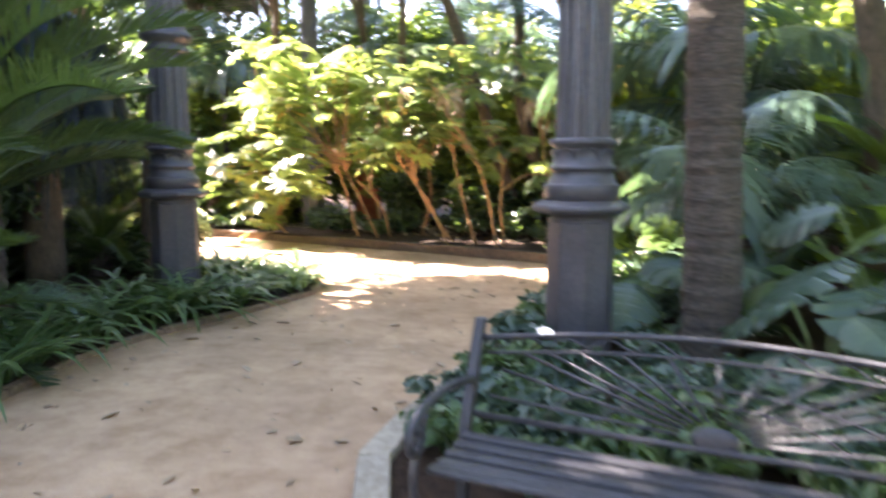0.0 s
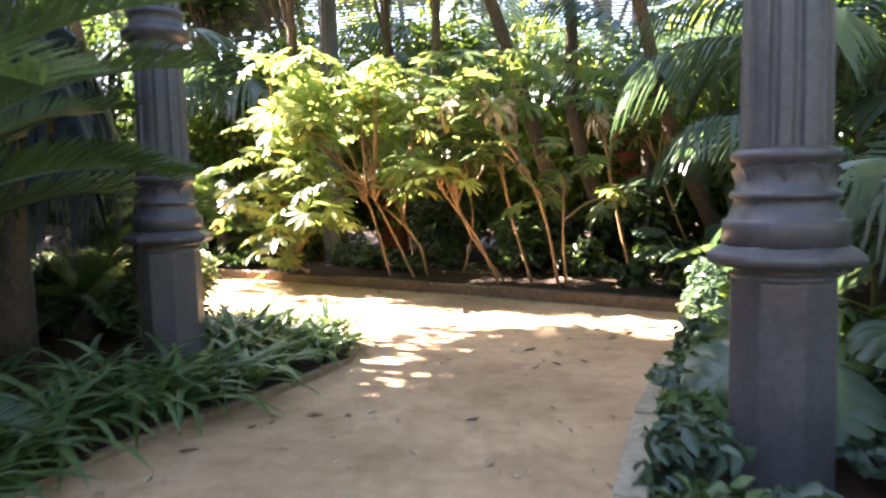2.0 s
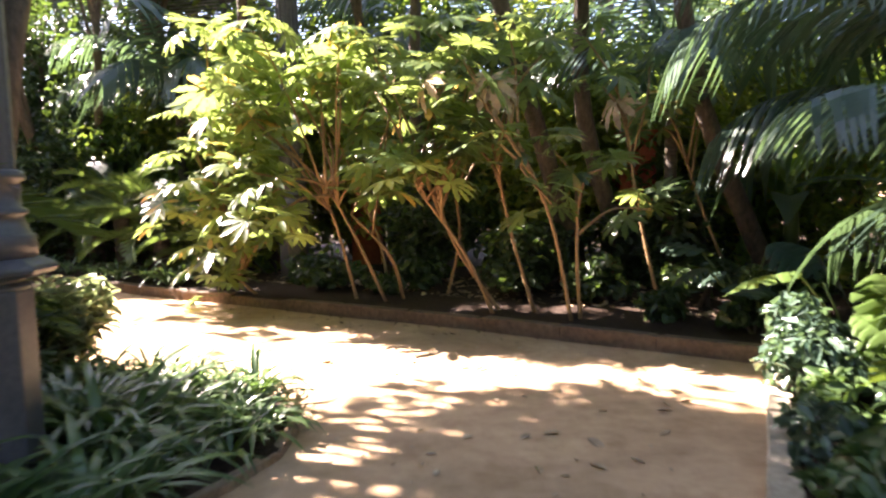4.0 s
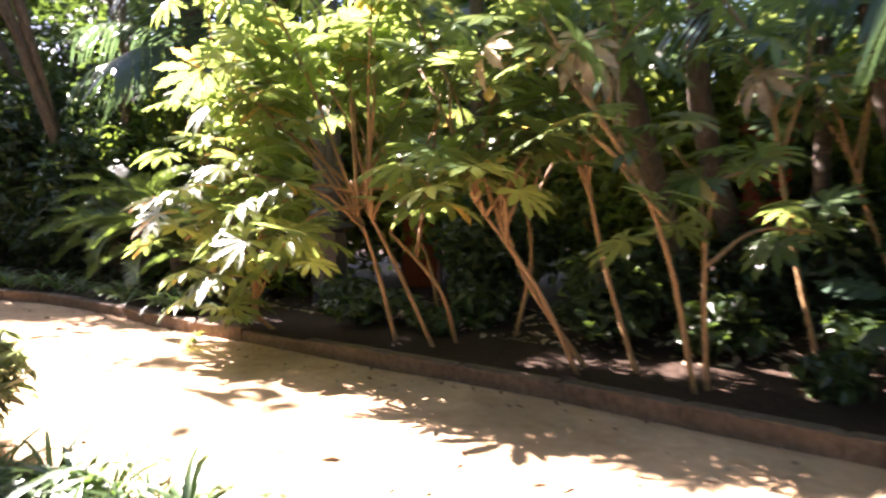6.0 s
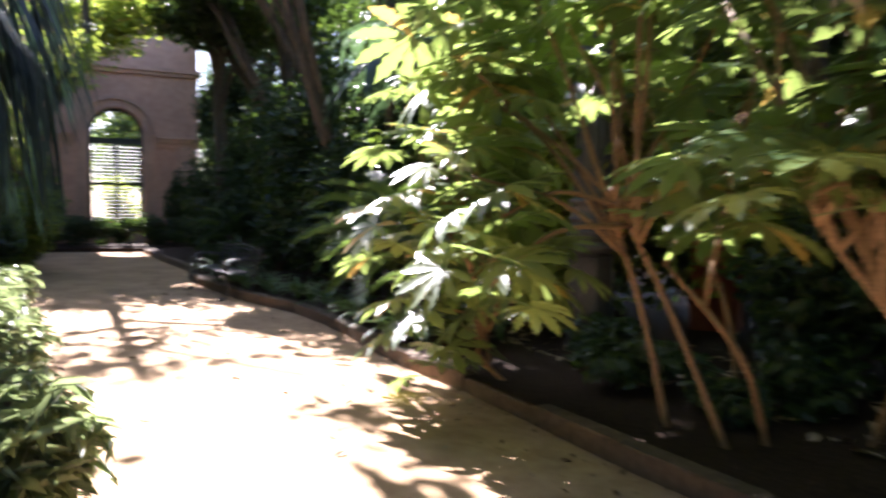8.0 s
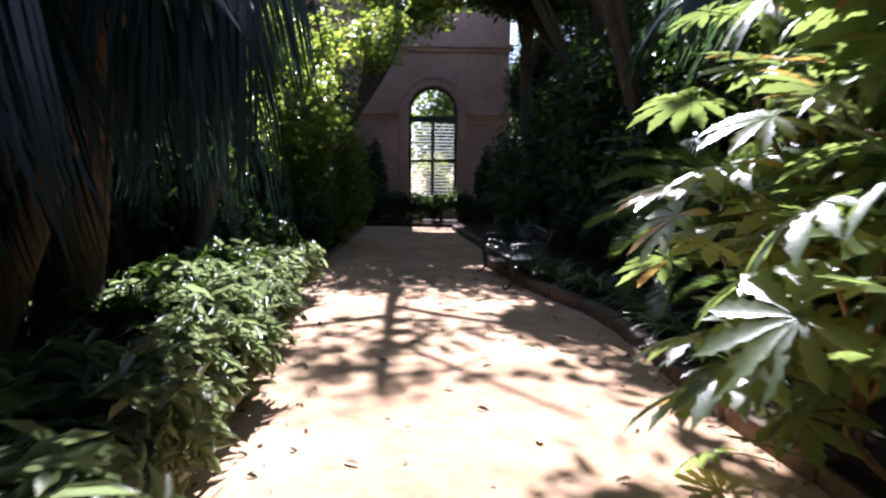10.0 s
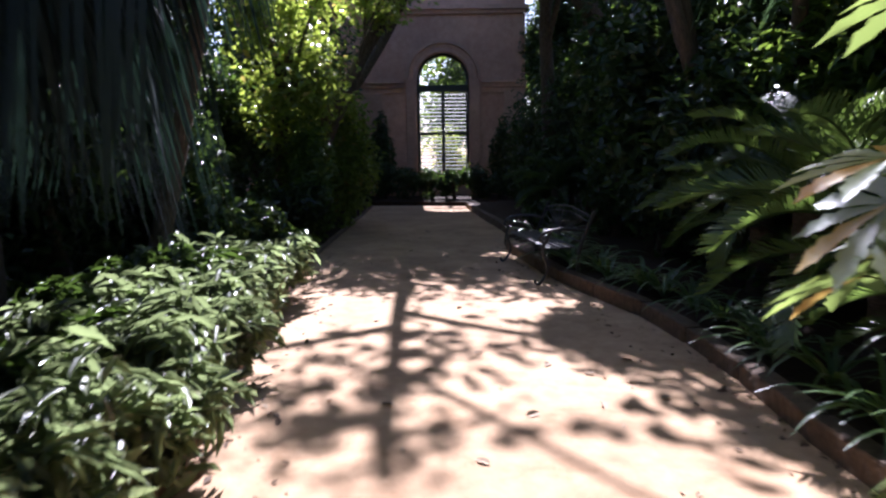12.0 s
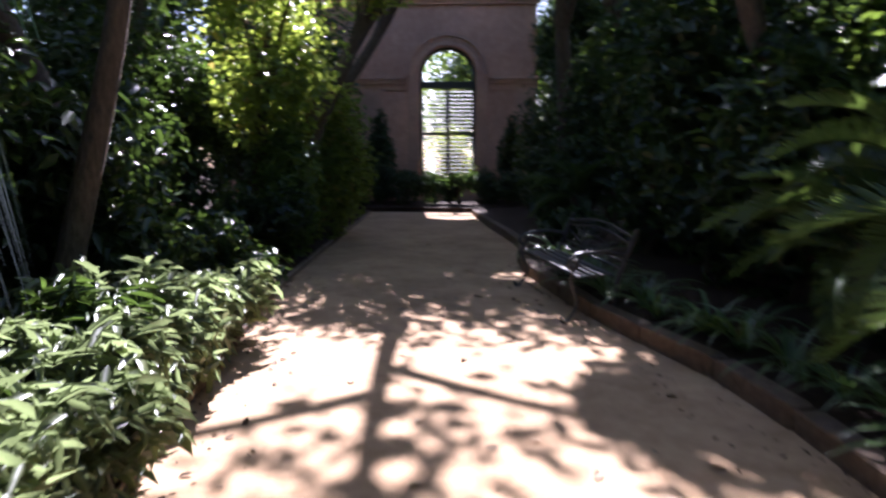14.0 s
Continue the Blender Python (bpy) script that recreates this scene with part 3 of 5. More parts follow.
def strap_plant(x, y, z, size, r, label, group):
    """A tuft of arching strap leaves, each a part."""
    ob = thing("strap_plant", x, y, z, label, "plant", group, 360 * r.random())
    for k in range(20):
        s = size * (0.75 + 0.5 * r.random())
        m = pose(0, 0, 0, 0, 4 * r.normal() + 6, 360 * (k * 0.382 + 0.1 * r.random())) @ Matrix.Diagonal((s, s * (0.85 + 0.3 * r.random()), s * (0.9 + 0.25 * r.random()), 1))
        part("leaf", STRAPS[int(r.integers(len(STRAPS)))], ob, m)
    return ob


def split_leaf_mesh(name, mat, rng, cuts=6, droop=0.3):
    """A big heart-shaped leaf with deep cuts, 1 long along +x."""
    g = Geo()
    n = 44
    for s in (-1, 1):
        vs, fs = [], []
        for i in range(n + 1):
            t = i / n
            w = 0.46 * math.sin(math.pi * min(1, (t + 0.06) ** 0.75)) + 0.015
            ph = (t * cuts) % 1
            if 0.1 < t < 0.93 and ph > 0.72:
                w *= 0.42
            z = -droop * t * t
            vs += [(t, 0, z), (t + 0.1 * w, s * w * 0.55, z + 0.05 * w), (t + 0.26 * w, s * w, z - 0.22 * w)]
        for i in range(n):
            for j in (0, 1):
                q = i * 3 + j
                fs.append((q, q + 1, q + 4, q + 3) if s > 0 else (q, q + 3, q + 4, q + 1))
        g.add(vs, fs)
    return g.mesh(name, mat, True)


def blade_leaf_mesh(name, mat, slim, droop=0.4):
    """A long whole leaf, 1 long along +x, with a folded midrib."""
    g = Geo()
    n = 14
    vs, fs = [], []
    for i in range(n + 1):
        t = i / n
        w = slim * math.sin(math.pi * (0.04 + 0.96 * t) ** 0.8) + 0.004
        z = -droop * t ** 1.8
        ww = 0.05 * math.sin(t * 17)
        vs += [(t, -w, z + w * 0.35 + ww * w), (t, 0, z), (t, w, z + w * 0.35 - ww * w)]
    for i in range(n):
        for j in (0, 1):
            q = i * 3 + j
            fs.append((q, q + 3, q + 4, q + 1))
    return g.add(vs, fs).mesh(name, mat, True)


rng = np.random.default_rng(7)
ARALIA_LEAVES = [palmate_mesh("aralia_leaf", ARALIA, 9 + (k % 2), rng, 0.15 + 0.15 * k) for k in range(3)]
SPLIT_LEAVES = [split_leaf_mesh("split_leaf", MIDLEAF, rng, 5 + k, 0.25 + 0.15 * k) for k in range(2)]
BLUE_SPLIT = [split_leaf_mesh("split_leaf_blue", BLUELEAF, rng, 6, 0.3)]
BLADES = [blade_leaf_mesh("blade_leaf", MIDLEAF, 0.13, 0.35), blade_leaf_mesh("blade_leaf", BLUELEAF, 0.15, 0.5)]
DATE = [frond_mesh("date_frond", FROND, 2.3, 84, 0.42, 0.016, e0, e1, rng, 0.1, 0.5, 50) for e0, e1 in ((72, 20), (45, -25), (20, -45))]
CYCAD = [frond_mesh("cycad_frond", FROND, 1.35, 66, 0.24, 0.015, e0, e1, rng, 0.05, 0.5, 60) for e0, e1 in ((70, -10), (45, -40), (15, -55))]
KENTIA = [frond_mesh("kentia_frond", BLUELEAF, 2.2, 26, 0.75, 0.055, e0, e1, rng, 0.75, 0.0, 62) for e0, e1 in ((68, -25), (40, -55))]
WEEPING = [frond_mesh("weeping_frond", SHADELEAF, 2.6, 40, 1.2, 0.055, e0, e1, rng, 1.7, -0.1, 75) for e0, e1 in ((60, -45), (35, -60))]
STRAPS = [strap_leaf_mesh("strap_leaf", STRAP, 0.66, w, e, f) for w, e, f in ((0.045, 68, 85), (0.05, 64, 100), (0.042, 58, 110), (0.048, 48, 85), (0.04, 70, 125), (0.05, 54, 75))]


def leaf_at(name, me, parent, at, az, pitch, roll, size, label=""):
    """A leaf or frond as a part: az round the plant, pitch upwards."""
    m = Matrix.Translation(at) @ pose(0, 0, 0, 0, 0, az) @ pose(0, 0, 0, 0, -pitch, 0) @ pose(0, 0, 0, roll, 0, 0) @ Matrix.Diagonal((size, size, size, 1))
    return part(name, me, parent, m, label)


def aralia(base, fork, tips, seed, size=0.36, per_tip=8, label="tan-stemmed shrub with large hand-shaped leaves on bare soil", low=(), more=1.0):
    """base and fork in the world; tips: ends of the branches."""
    r = np.random.default_rng(seed)
    per_tip = max(5, round(per_tip * 0.78))
    b = Vector(base)
    ob = thing("aralia_shrub", *base, label, "shrub", "tall hand-leaved shrubs")
    f = Vector(fork) - b
    mid = f * 0.5 + Vector((r.normal() * 0.09, r.normal() * 0.06, 0.02))
    line = curve([(0, 0, -0.05), mid, f], 6)
    part("stem", Geo().tube(line, [0.024 - 0.009 * i / len(line) for i in range(len(line))], 8).mesh("stem", STEM, True), ob)
    extra = [tuple(Vector(q) + Vector((r.normal() * 0.3, r.normal() * 0.25, -0.25 - 0.3 * r.random()))) for q in tips if r.random() < more]
    for tip in list(tips) + extra + list(low):
        e = Vector(tip) - b
        start = line[-1 - int(r.integers(0, 4))]
        k = (start + e) * 0.5 + Vector((r.normal() * 0.08, r.normal() * 0.08, 0.08 + 0.05 * r.random()))
        bl = curve([start, k, e], 5)
        branch = part("branch", Geo().tube(bl, [0.02 - 0.011 * i / len(bl) for i in range(len(bl))], 6).mesh("branch", STEM, True), ob)
        for j in range(per_tip):
            az = 360 * (j * 0.382 + 0.07 * r.random())
            el = 65 - 75 * (j / per_tip) + r.normal() * 8
            ln = 0.16 + 0.2 * (j / per_tip) + 0.06 * r.random()
            d = Vector((math.cos(radians(az)) * math.cos(radians(el)), math.sin(radians(az)) * math.cos(radians(el)), math.sin(radians(el))))
            s = e - Vector((0, 0, 0.1)) * (j / per_tip)
            q = s + d * ln
            pet = Geo().tube([s, s.lerp(q, 0.5) + Vector((0, 0, 0.02)), q], 0.0045, 4)
            part("petiole", pet.mesh("petiole", GREEN_STEM), branch)
            leaf_at("leaf", ARALIA_LEAVES[int(r.integers(3))], branch, q, az + r.normal() * 10, el * 0.4 - 22 + r.normal() * 15, r.normal() * 17, size * (0.65 + 0.5 * r.random()))
    return ob


def palm(name, x, y, z, trunk, fronds, count, label, seed, scale=1.0, bark=PALM_BARK, rad=0.2, lean=(0, 0), spread=360, first=0.0, pitch=(0, 0)):
    r = np.random.default_rng(seed)
    ob = thing(name, x, y, z, label, "palm")
    tilt = Vector((lean[0], lean[1], trunk))
    if trunk > 0:
        k = max(4, int(trunk / 0.055))
        pts = [tilt * (i / k) for i in range(-3, k + 1)]
        rr = [rad * (1.12 - 0.12 * min(1, max(0, i) / k * 4)) * (1 + 0.05 * (i % 2) + 0.02 * r.normal()) for i in range(-3, k + 1)]
        part("trunk", Geo().tube(pts, rr, 18).mesh("trunk", bark, False), ob)
    for j in range(count):
        az = first + spread * ((j * 0.382 + 0.05 * r.random()) % 1.0)
        me = fronds[min(len(fronds) - 1, int(len(fronds) * j / count))]
        leaf_at("frond", me, ob, tilt + Vector((0, 0, -0.12 * j / count)), az, pitch[0] + (pitch[1] - pitch[0]) * r.random() + r.normal() * 4, r.normal() * 12, scale * (0.85 + 0.3 * r.random()))
    return ob


def bush(name, x, y, z, size, count, leaf, mat, label, category, seed, lumps=9, stems=3, group="", shape="leaf", slim=0.42, up=0.75):
    """A shrub or crown close to the ground: stems and many leaves."""
    r = np.random.default_rng(seed)
    ob = thing(name, x, y, z, label, category, group)
    rx, ry, rz = size
    lb = lobes_in(r, (rx, ry, rz), lumps, rz * 0.8)
    c, nor = blob_points(r, lb, count, 0.6, up)
    c[:, 2] = np.maximum(c[:, 2], 0.03)
    tagged(part("foliage", cloud_mesh("foliage", c, nor, leaf * (0.6 + 0.8 * r.random(count)), mat, r, shape, slim), ob), kind="stuff")
    for k in range(stems):
        q = lb[k % len(lb)]
        part("stem", Geo().tube(curve([(r.normal() * 0.06, r.normal() * 0.06, -0.08), (q[0] * 0.4, q[1] * 0.4, q[2] * 0.5), q[:3]], 4), [0.05 * rz ** 0.5 * (1 - 0.07 * i) for i in range(9)], 6).mesh("stem", BARK, True), ob)
    return ob


def tree(x, y, z, height, crown, count, leaf, mat, label, seed, rad=0.16, limbs=(), trunk_to=None, shape="flat", lumps=12, slim=0.5, boughs=6):
    """crown: (cx, cy, cz, rx, ry, rz) from the foot. limbs: further curves with radii."""
    r = np.random.default_rng(seed)
    ob = thing("tree", x, y, z, label, "tree")
    cx, cy, cz, rx, ry, rz = crown
    end = Vector(trunk_to) if trunk_to else Vector((cx, cy, cz))
    line = curve([(0, 0, -0.1), end * 0.35 + Vector((r.normal() * 0.15, r.normal() * 0.15, 0)), end * 0.7 + Vector((r.normal() * 0.15, r.normal() * 0.15, 0)), end], 6)
    part("trunk", Geo().tube(line, [rad * (1.15 - 0.75 * i / len(line)) for i in range(len(line))], 10).mesh("trunk", BARK, True), ob)
    lb = lobes_in(r, (rx, ry, rz), lumps)
    for k in range(min(boughs, lumps)):
        q = Vector(lb[k][:3]) + Vector((cx, cy, cz))
        s = line[int(len(line) * 0.55) + k % 5]
        part("limb", Geo().tube(curve([s, (s + q) * 0.5 + Vector((0, 0, 0.25)), q], 4), [rad * 0.4 * (1 - 0.09 * i) for i in range(9)], 6).mesh("limb", BARK, True), ob)
    for pts, ra in limbs:
        part("limb", Geo().tube(curve(pts, 6), ra, 8).mesh("limb", BARK, True), ob)
    lb = [(a + cx, b + cy, c + cz, d, e, f) for a, b, c, d, e, f in lb]
    c, nor = blob_points(r, lb, count, 0.9)
    tagged(part("crown", cloud_mesh("crown", c, nor, leaf * (0.6 + 0.8 * r.random(count)), mat, r, shape, slim), ob), kind="stuff")
    return ob

# ---- plants: the tall shrubs along the outer kerb ----
aralia((-1.55, 12.75, 0.13), (-1.95, 12.6, 1.6), [(-2.6, 12.2, 2.3), (-2.8, 12.3, 2.85), (-2.1, 12.8, 3.1), (-2.5, 12.0, 3.3), (-2.7, 12.1, 1.75)], 11, per_tip=9, more=0.4)
aralia((-1.15, 12.5, 0.13), (-1.95, 12.65, 1.7), [(-2.2, 12.4, 2.75), (-1.3, 12.4, 2.6), (-1.6, 12.0, 3.2), (-3.0, 12.5, 2.4), (-2.4, 11.9, 1.5)], 12, per_tip=9, more=0.25, low=[(-1.3, 12.05, 1.5), (-1.0, 11.9, 1.62)])
aralia((-0.95, 12.7, 0.13), (-1.6, 12.75, 1.2), [(-1.1, 12.6, 2.3), (-1.0, 12.7, 3.0)], 13, per_tip=7, more=0.2)
aralia((0.1, 11.55, 0.13), (-0.72, 11.6, 1.5), [(-1.0, 11.5, 1.75), (-0.9, 11.4, 2.4), (-0.4, 11.7, 2.7), (-1.2, 11.8, 3.0)], 14, size=0.34, per_tip=8, more=0.6, low=[(-0.75, 11.25, 1.62), (-0.3, 11.4, 1.85)])
aralia((0.2, 11.8, 0.13), (-0.55, 11.8, 1.5), [(-0.4, 11.6, 2.1), (-0.7, 12.1, 2.6), (0.0, 12.1, 3.2)], 15, size=0.34, per_tip=8, more=0.6)
aralia((0.56, 11.6, 0.13), (0.12, 11.7, 1.95), [(-0.2, 11.5, 2.1), (0.1, 11.6, 2.8), (-0.5, 11.6, 3.2), (0.5, 11.9, 3.0)], 16, size=0.34, per_tip=8, more=0.6)
aralia((0.86, 11.05, 0.13), (0.25, 11.15, 2.15), [(-0.1, 11.0, 2.45), (-0.25, 11.0, 2.8), (0.25, 11.3, 3.1), (0.6, 11.4, 2.9)], 17, size=0.32, per_tip=7, more=0.15, low=[(0.62, 10.9, 1.35), (0.1, 10.9, 1.95)])
aralia((0.97, 11.15, 0.13), (0.95, 11.2, 1.3), [(0.7, 11.2, 1.9), (1.2, 11.2, 1.7)], 18, size=0.32, per_tip=7, more=0.15)
aralia((1.98, 11.65, 0.13), (1.6, 11.8, 2.35), [(1.3, 11.6, 2.6), (1.9, 11.9, 2.9), (1.2, 12.0, 3.2)], 19, size=0.32, per_tip=7, more=0.15)
aralia((3.2, 12.4, 0.13), (2.5, 12.6, 2.1), [(2.2, 12.5, 2.5), (2.9, 12.6, 2.9)], 20, size=0.32, per_tip=7, more=0.15)
aralia((-1.2, 13.6, 0.13), (-1.5, 13.7, 1.3), [(-1.6, 13.6, 1.9), (-1.2, 13.9, 2.4), (-2.0, 13.5, 2.9)], 21, per_tip=7, more=0.2)
low_shrub = aralia((-2.95, 13.35, 0.13), (-3.1, 13.2, 0.5), [(-3.2, 12.6, 0.8), (-2.8, 12.5, 1.25), (-2.9, 12.9, 1.35), (-2.4, 12.6, 1.15), (-3.0, 13.0, 1.5)], 22, size=0.38, per_tip=7, more=0.3,
       label="low spreading shrub with large glossy hand-shaped leaves over the kerb")
for at, az, size in (((-3.42, 12.42, 0.66), 215, 0.46), ((-3.2, 12.35, 0.82), 250, 0.42), ((-3.55, 12.7, 0.86), 190, 0.42)):
    q = Vector(at) - Vector((-2.95, 13.35, 0.13))
    part("petiole", Geo().tube(curve([(0, 0, 0.15), q * 0.5 + Vector((0, 0, 0.14)), q], 5), 0.006, 5).mesh("petiole", GREEN_STEM, True), low_shrub)
    leaf_at("leaf", ARALIA_LEAVES[1], low_shrub, q, az, -22, 8, size)
aralia((-3.3, 13.75, 0.13), (-3.4, 13.3, 1.3), [(-3.1, 13.1, 1.9), (-3.0, 12.7, 2.4), (-3.2, 13.4, 2.5), (-2.9, 13.0, 3.1), (-3.3, 12.6, 3.4)], 23, size=0.38, per_tip=8, more=0.5, low=[(-3.75, 13.05, 1.5), (-3.95, 13.35, 1.1), (-3.6, 12.95, 2.0), (-3.8, 13.4, 2.5)])
aralia((-0.4, 13.0, 0.13), (-0.3, 12.9, 1.6), [(-0.1, 12.6, 2.2), (-0.7, 12.7, 2.7), (0.3, 12.9, 2.6)], 24, per_tip=7, more=0.3)

DRY = palmate_mesh("dry_leaf", LITTER, 8, np.random.default_rng(4), 0.5)
for x, y, z, az in ((-0.62, 11.15, 2.62, 200), (0.02, 11.05, 2.62, 250), (0.12, 11.1, 2.55, 300), (1.45, 11.6, 2.45, 210)):
    ob = new("dry_leaf", DRY)
    ob.matrix_basis = pose(x, y, z, 0, 0, az) @ pose(0, 0, 0, 0, 60, 0) @ Matrix.Diagonal((0.34, 0.34, 0.34, 1))
    tagged(ob, "withered orange-brown leaf hanging in the shrub", "leaf", "withered leaves")

# ---- inner bed: strap-leaved border, palms ----
r = np.random.default_rng(3)
tuft_group = "strap-leaved border plants"
for dist, step in ((0.2, 0.3), (0.48, 0.34), (0.85, 0.42), (1.25, 0.5)):
    for p, head in offset_line(LEFT_EDGE[2:11], dist, step):
        if p.y < 3.6:
            continue
        if (p - Vector((-2.85, 7.4, 0))).length < 0.36:
            continue
        strap_plant(p.x + r.normal() * 0.06, p.y + r.normal() * 0.06, 0.05, (1.0 if p.y < 6.9 or dist > 0.6 and p.y < 8.2 else 0.66) * (0.95 + 0.3 * r.random()), r, "dark green arching strap-leaved plant at the bed's edge", tuft_group)

palm("date_palm", -3.85, 5.3, 0.05, 1.0, DATE[:2], 30, "low palm with long arching feathery fronds over the border", 31, 1.05, rad=0.24, pitch=(8, 26))
palm("date_palm", -4.9, 3.1, 0.05, 1.1, DATE, 20, "low palm with long arching feathery fronds in shade", 32, 1.1, rad=0.24, pitch=(0, 15))
palm("date_palm", -4.35, 6.5, 0.05, 1.15, DATE, 18, "palm with long arching feathery fronds around the column", 37, 1.0, rad=0.2, pitch=(5, 25))
palm("cycad", -3.6, 4.65, 0.05, 0.25, CYCAD, 16, "low cycad with stiff dark fronds behind the border", 38, 0.85, rad=0.12)
palm("cycad", -4.4, 8.9, 0.05, 0.3, CYCAD, 18, "low cycad with stiff dark fronds", 33, 0.9, rad=0.14)
palm("weeping_palm", -6.9, 9.9, 0.05, 2.8, WEEPING, 20, "palm with long hanging blue-green fronds, deep shade put in their colour", 34, 0.8, rad=0.12)
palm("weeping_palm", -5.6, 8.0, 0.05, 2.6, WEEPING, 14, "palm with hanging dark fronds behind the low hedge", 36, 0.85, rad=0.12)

# low hedge along the inner edge
k = 0
for dist, step in ((0.12, 0.42), (0.55, 0.5), (1.0, 0.6)):
    for p, head in offset_line(LEFT_EDGE[10:15], dist, step):
        k += 1
        bush("hedge_plant", p.x, p.y, 0.05, (0.46, 0.46, 0.36 + 0.07 * (k % 3)), 480, 0.19, HEDGE if dist < 0.5 or k % 2 else DARKLEAF, "low bushy plant with glossy leaves along the walk", "plant", 100 + k, 6, 2, "low hedge plants", slim=0.2, up=1.3)

bush("bush", -11.9, 13.75, 0.05, (0.9, 0.7, 0.55), 1500, 0.13, DARKLEAF, "dark rounded bush at the walk's edge", "bush", 141)
bush("bush", -14.3, 15.0, 0.05, (1.2, 0.8, 0.7), 1800, 0.14, DARKLEAF, "dark rounded bush at the walk's edge", "bush", 142)
bush("bush", -17.4, 17.1, 0.05, (1.4, 0.9, 0.9), 1800, 0.16, DARKLEAF, "dark rounded bush at the walk's edge", "bush", 143)
for i, (x, y, s, m) in enumerate(((-5.2, 6.8, 1.2, DARKLEAF), (-6.3, 5.0, 1.5, DARKLEAF), (-5.0, 1.5, 1.5, DARKLEAF), (-6.0, 8.3, 1.1, DARKLEAF), (-8.5, 7.5, 1.9, MIDLEAF), (-9.5, 4.0, 2.2, MIDLEAF), (-11.5, 9.0, 2.0, DARKLEAF), (-13.5, 12.0, 1.9, DARKLEAF))):
    bush("bush", x, y, 0.05, (s, s, s), int(2200 * s), 0.15, m, "dense dark green bush", "bush", 150 + i)

# ---- near bed, right of the first stretch ----
palm("trunk_palm", 1.95, 4.95, 0.07, 5.2, DATE, 26, "tall palm with a rough ringed brown trunk", 41, 1.15, rad=0.19, lean=(-0.12, 0.1))
palm("kentia_palm", 3.4, 9.5, 0.07, 2.7, KENTIA, 12, "palm with broad drooping grey-green fronds", 42, 0.95, rad=0.06)
palm("kentia_palm", 4.3, 10.2, 0.13, 1.9, KENTIA, 11, "palm with broad drooping grey-green fronds", 43, 1.1, rad=0.07)
palm("kentia_palm", 2.75, 6.6, 0.07, 0.95, KENTIA, 10, "small palm with pale blue-green drooping fronds", 45, 0.64, rad=0.05)
palm("kentia_palm", 3.0, 7.6, 0.07, 1.1, KENTIA, 9, "palm with broad drooping grey-green fronds", 44, 0.9, rad=0.06)
for i, (x, y, n_, s, h, me) in enumerate(((1.75, 6.0, 9, 0.62, 0.75, BLUE_SPLIT), (2.0, 6.6, 10, 0.55, 0.7, SPLIT_LEAVES), (2.7, 5.7, 9, 0.6, 0.9, SPLIT_LEAVES), (3.3, 7.3, 10, 0.6, 1.2, BLUE_SPLIT), (2.9, 9.6, 9, 0.55, 1.0, SPLIT_LEAVES), (2.6, 10.9, 9, 0.5, 0.9, BLUE_SPLIT), (4.2, 5.0, 9, 0.7, 1.4, SPLIT_LEAVES), (3.4, 3.9, 9, 0.6, 0.9, SPLIT_LEAVES), (3.2, 4.9, 10, 0.85, 1.2, BLUE_SPLIT), (2.3, 4.1, 9, 0.55, 0.6, BLUE_SPLIT))):
    q = np.random.default_rng(60 + i)
    ob = thing("split_leaf_plant", x, y, 0.07, "large-leaved plant with deeply cut glossy leaves in shade", "plant", "cut-leaved plants")
    for j in range(n_):
        az, el = 360 * (j * 0.382), 75 - 45 * j / n_
        d = Vector((math.cos(radians(az)) * math.cos(radians(el)), math.sin(radians(az)) * math.cos(radians(el)), math.sin(radians(el)))) * h * (0.6 + 0.5 * q.random())
        part("petiole", Geo().tube([(0, 0, -0.03), d * 0.5 + Vector((0, 0, 0.08)), d], 0.012, 5).mesh("petiole", GREEN_STEM, True), ob)
        leaf_at("leaf", me[j % len(me)], ob, d, az + q.normal() * 15, -15 + q.normal() * 15, q.normal() * 18, s * (0.7 + 0.5 * q.random()))
for i, (x, y, n_, s, h) in enumerate(((4.8, 7.6, 9, 1.5, 1.5), (5.2, 10.8, 9, 1.6, 1.7), (3.9, 12.6, 8, 1.4, 1.6), (5.8, 5.2, 9, 1.5, 1.6))):
    q = np.random.default_rng(80 + i)
    ob = thing("banana_plant", x, y, 0.07, "tall plant with long paddle-shaped green leaves", "plant", "paddle-leaved plants")
    part("stem", Geo().tube([(0, 0, -0.05), (0.03, 0, h * 0.6), (0, 0.02, h)], [0.11, 0.09, 0.06], 10).mesh("stem", GREEN_STEM, True), ob)
    for j in range(n_):
        az = 360 * (j * 0.382)
        leaf_at("leaf", BLADES[j % 2], ob, Vector((0, 0, h * (0.75 + 0.25 * (1 - j / n_)))), az, 62 - 45 * j / n_ + q.normal() * 6, q.normal() * 10, s * (0.75 + 0.4 * q.random()))
r = np.random.default_rng(5)
k = 0
for dist, step in ((-0.3, 0.42), (-0.7, 0.5), (-1.15, 0.6)):
    for p, head in offset_line(RIGHT_EDGE[2:], dist, step):
        if (p - Vector((1.0, 5.05, 0))).length < 0.42 or (p - Vector((2.12, 4.95, 0))).length < 0.3 or p.y < 3.2:
            continue
        k += 1
        bush("ground_cover", p.x, p.y, 0.07, (0.34, 0.34, 0.13 + 0.04 * (k % 3)), 170, 0.105, (BLUELEAF, STRAP, BLUELEAF)[k % 3], "low leafy ground cover behind the kerb", "plant", 200 + k, 5, 1, "ground cover", slim=0.48)
q = np.random.default_rng(55)
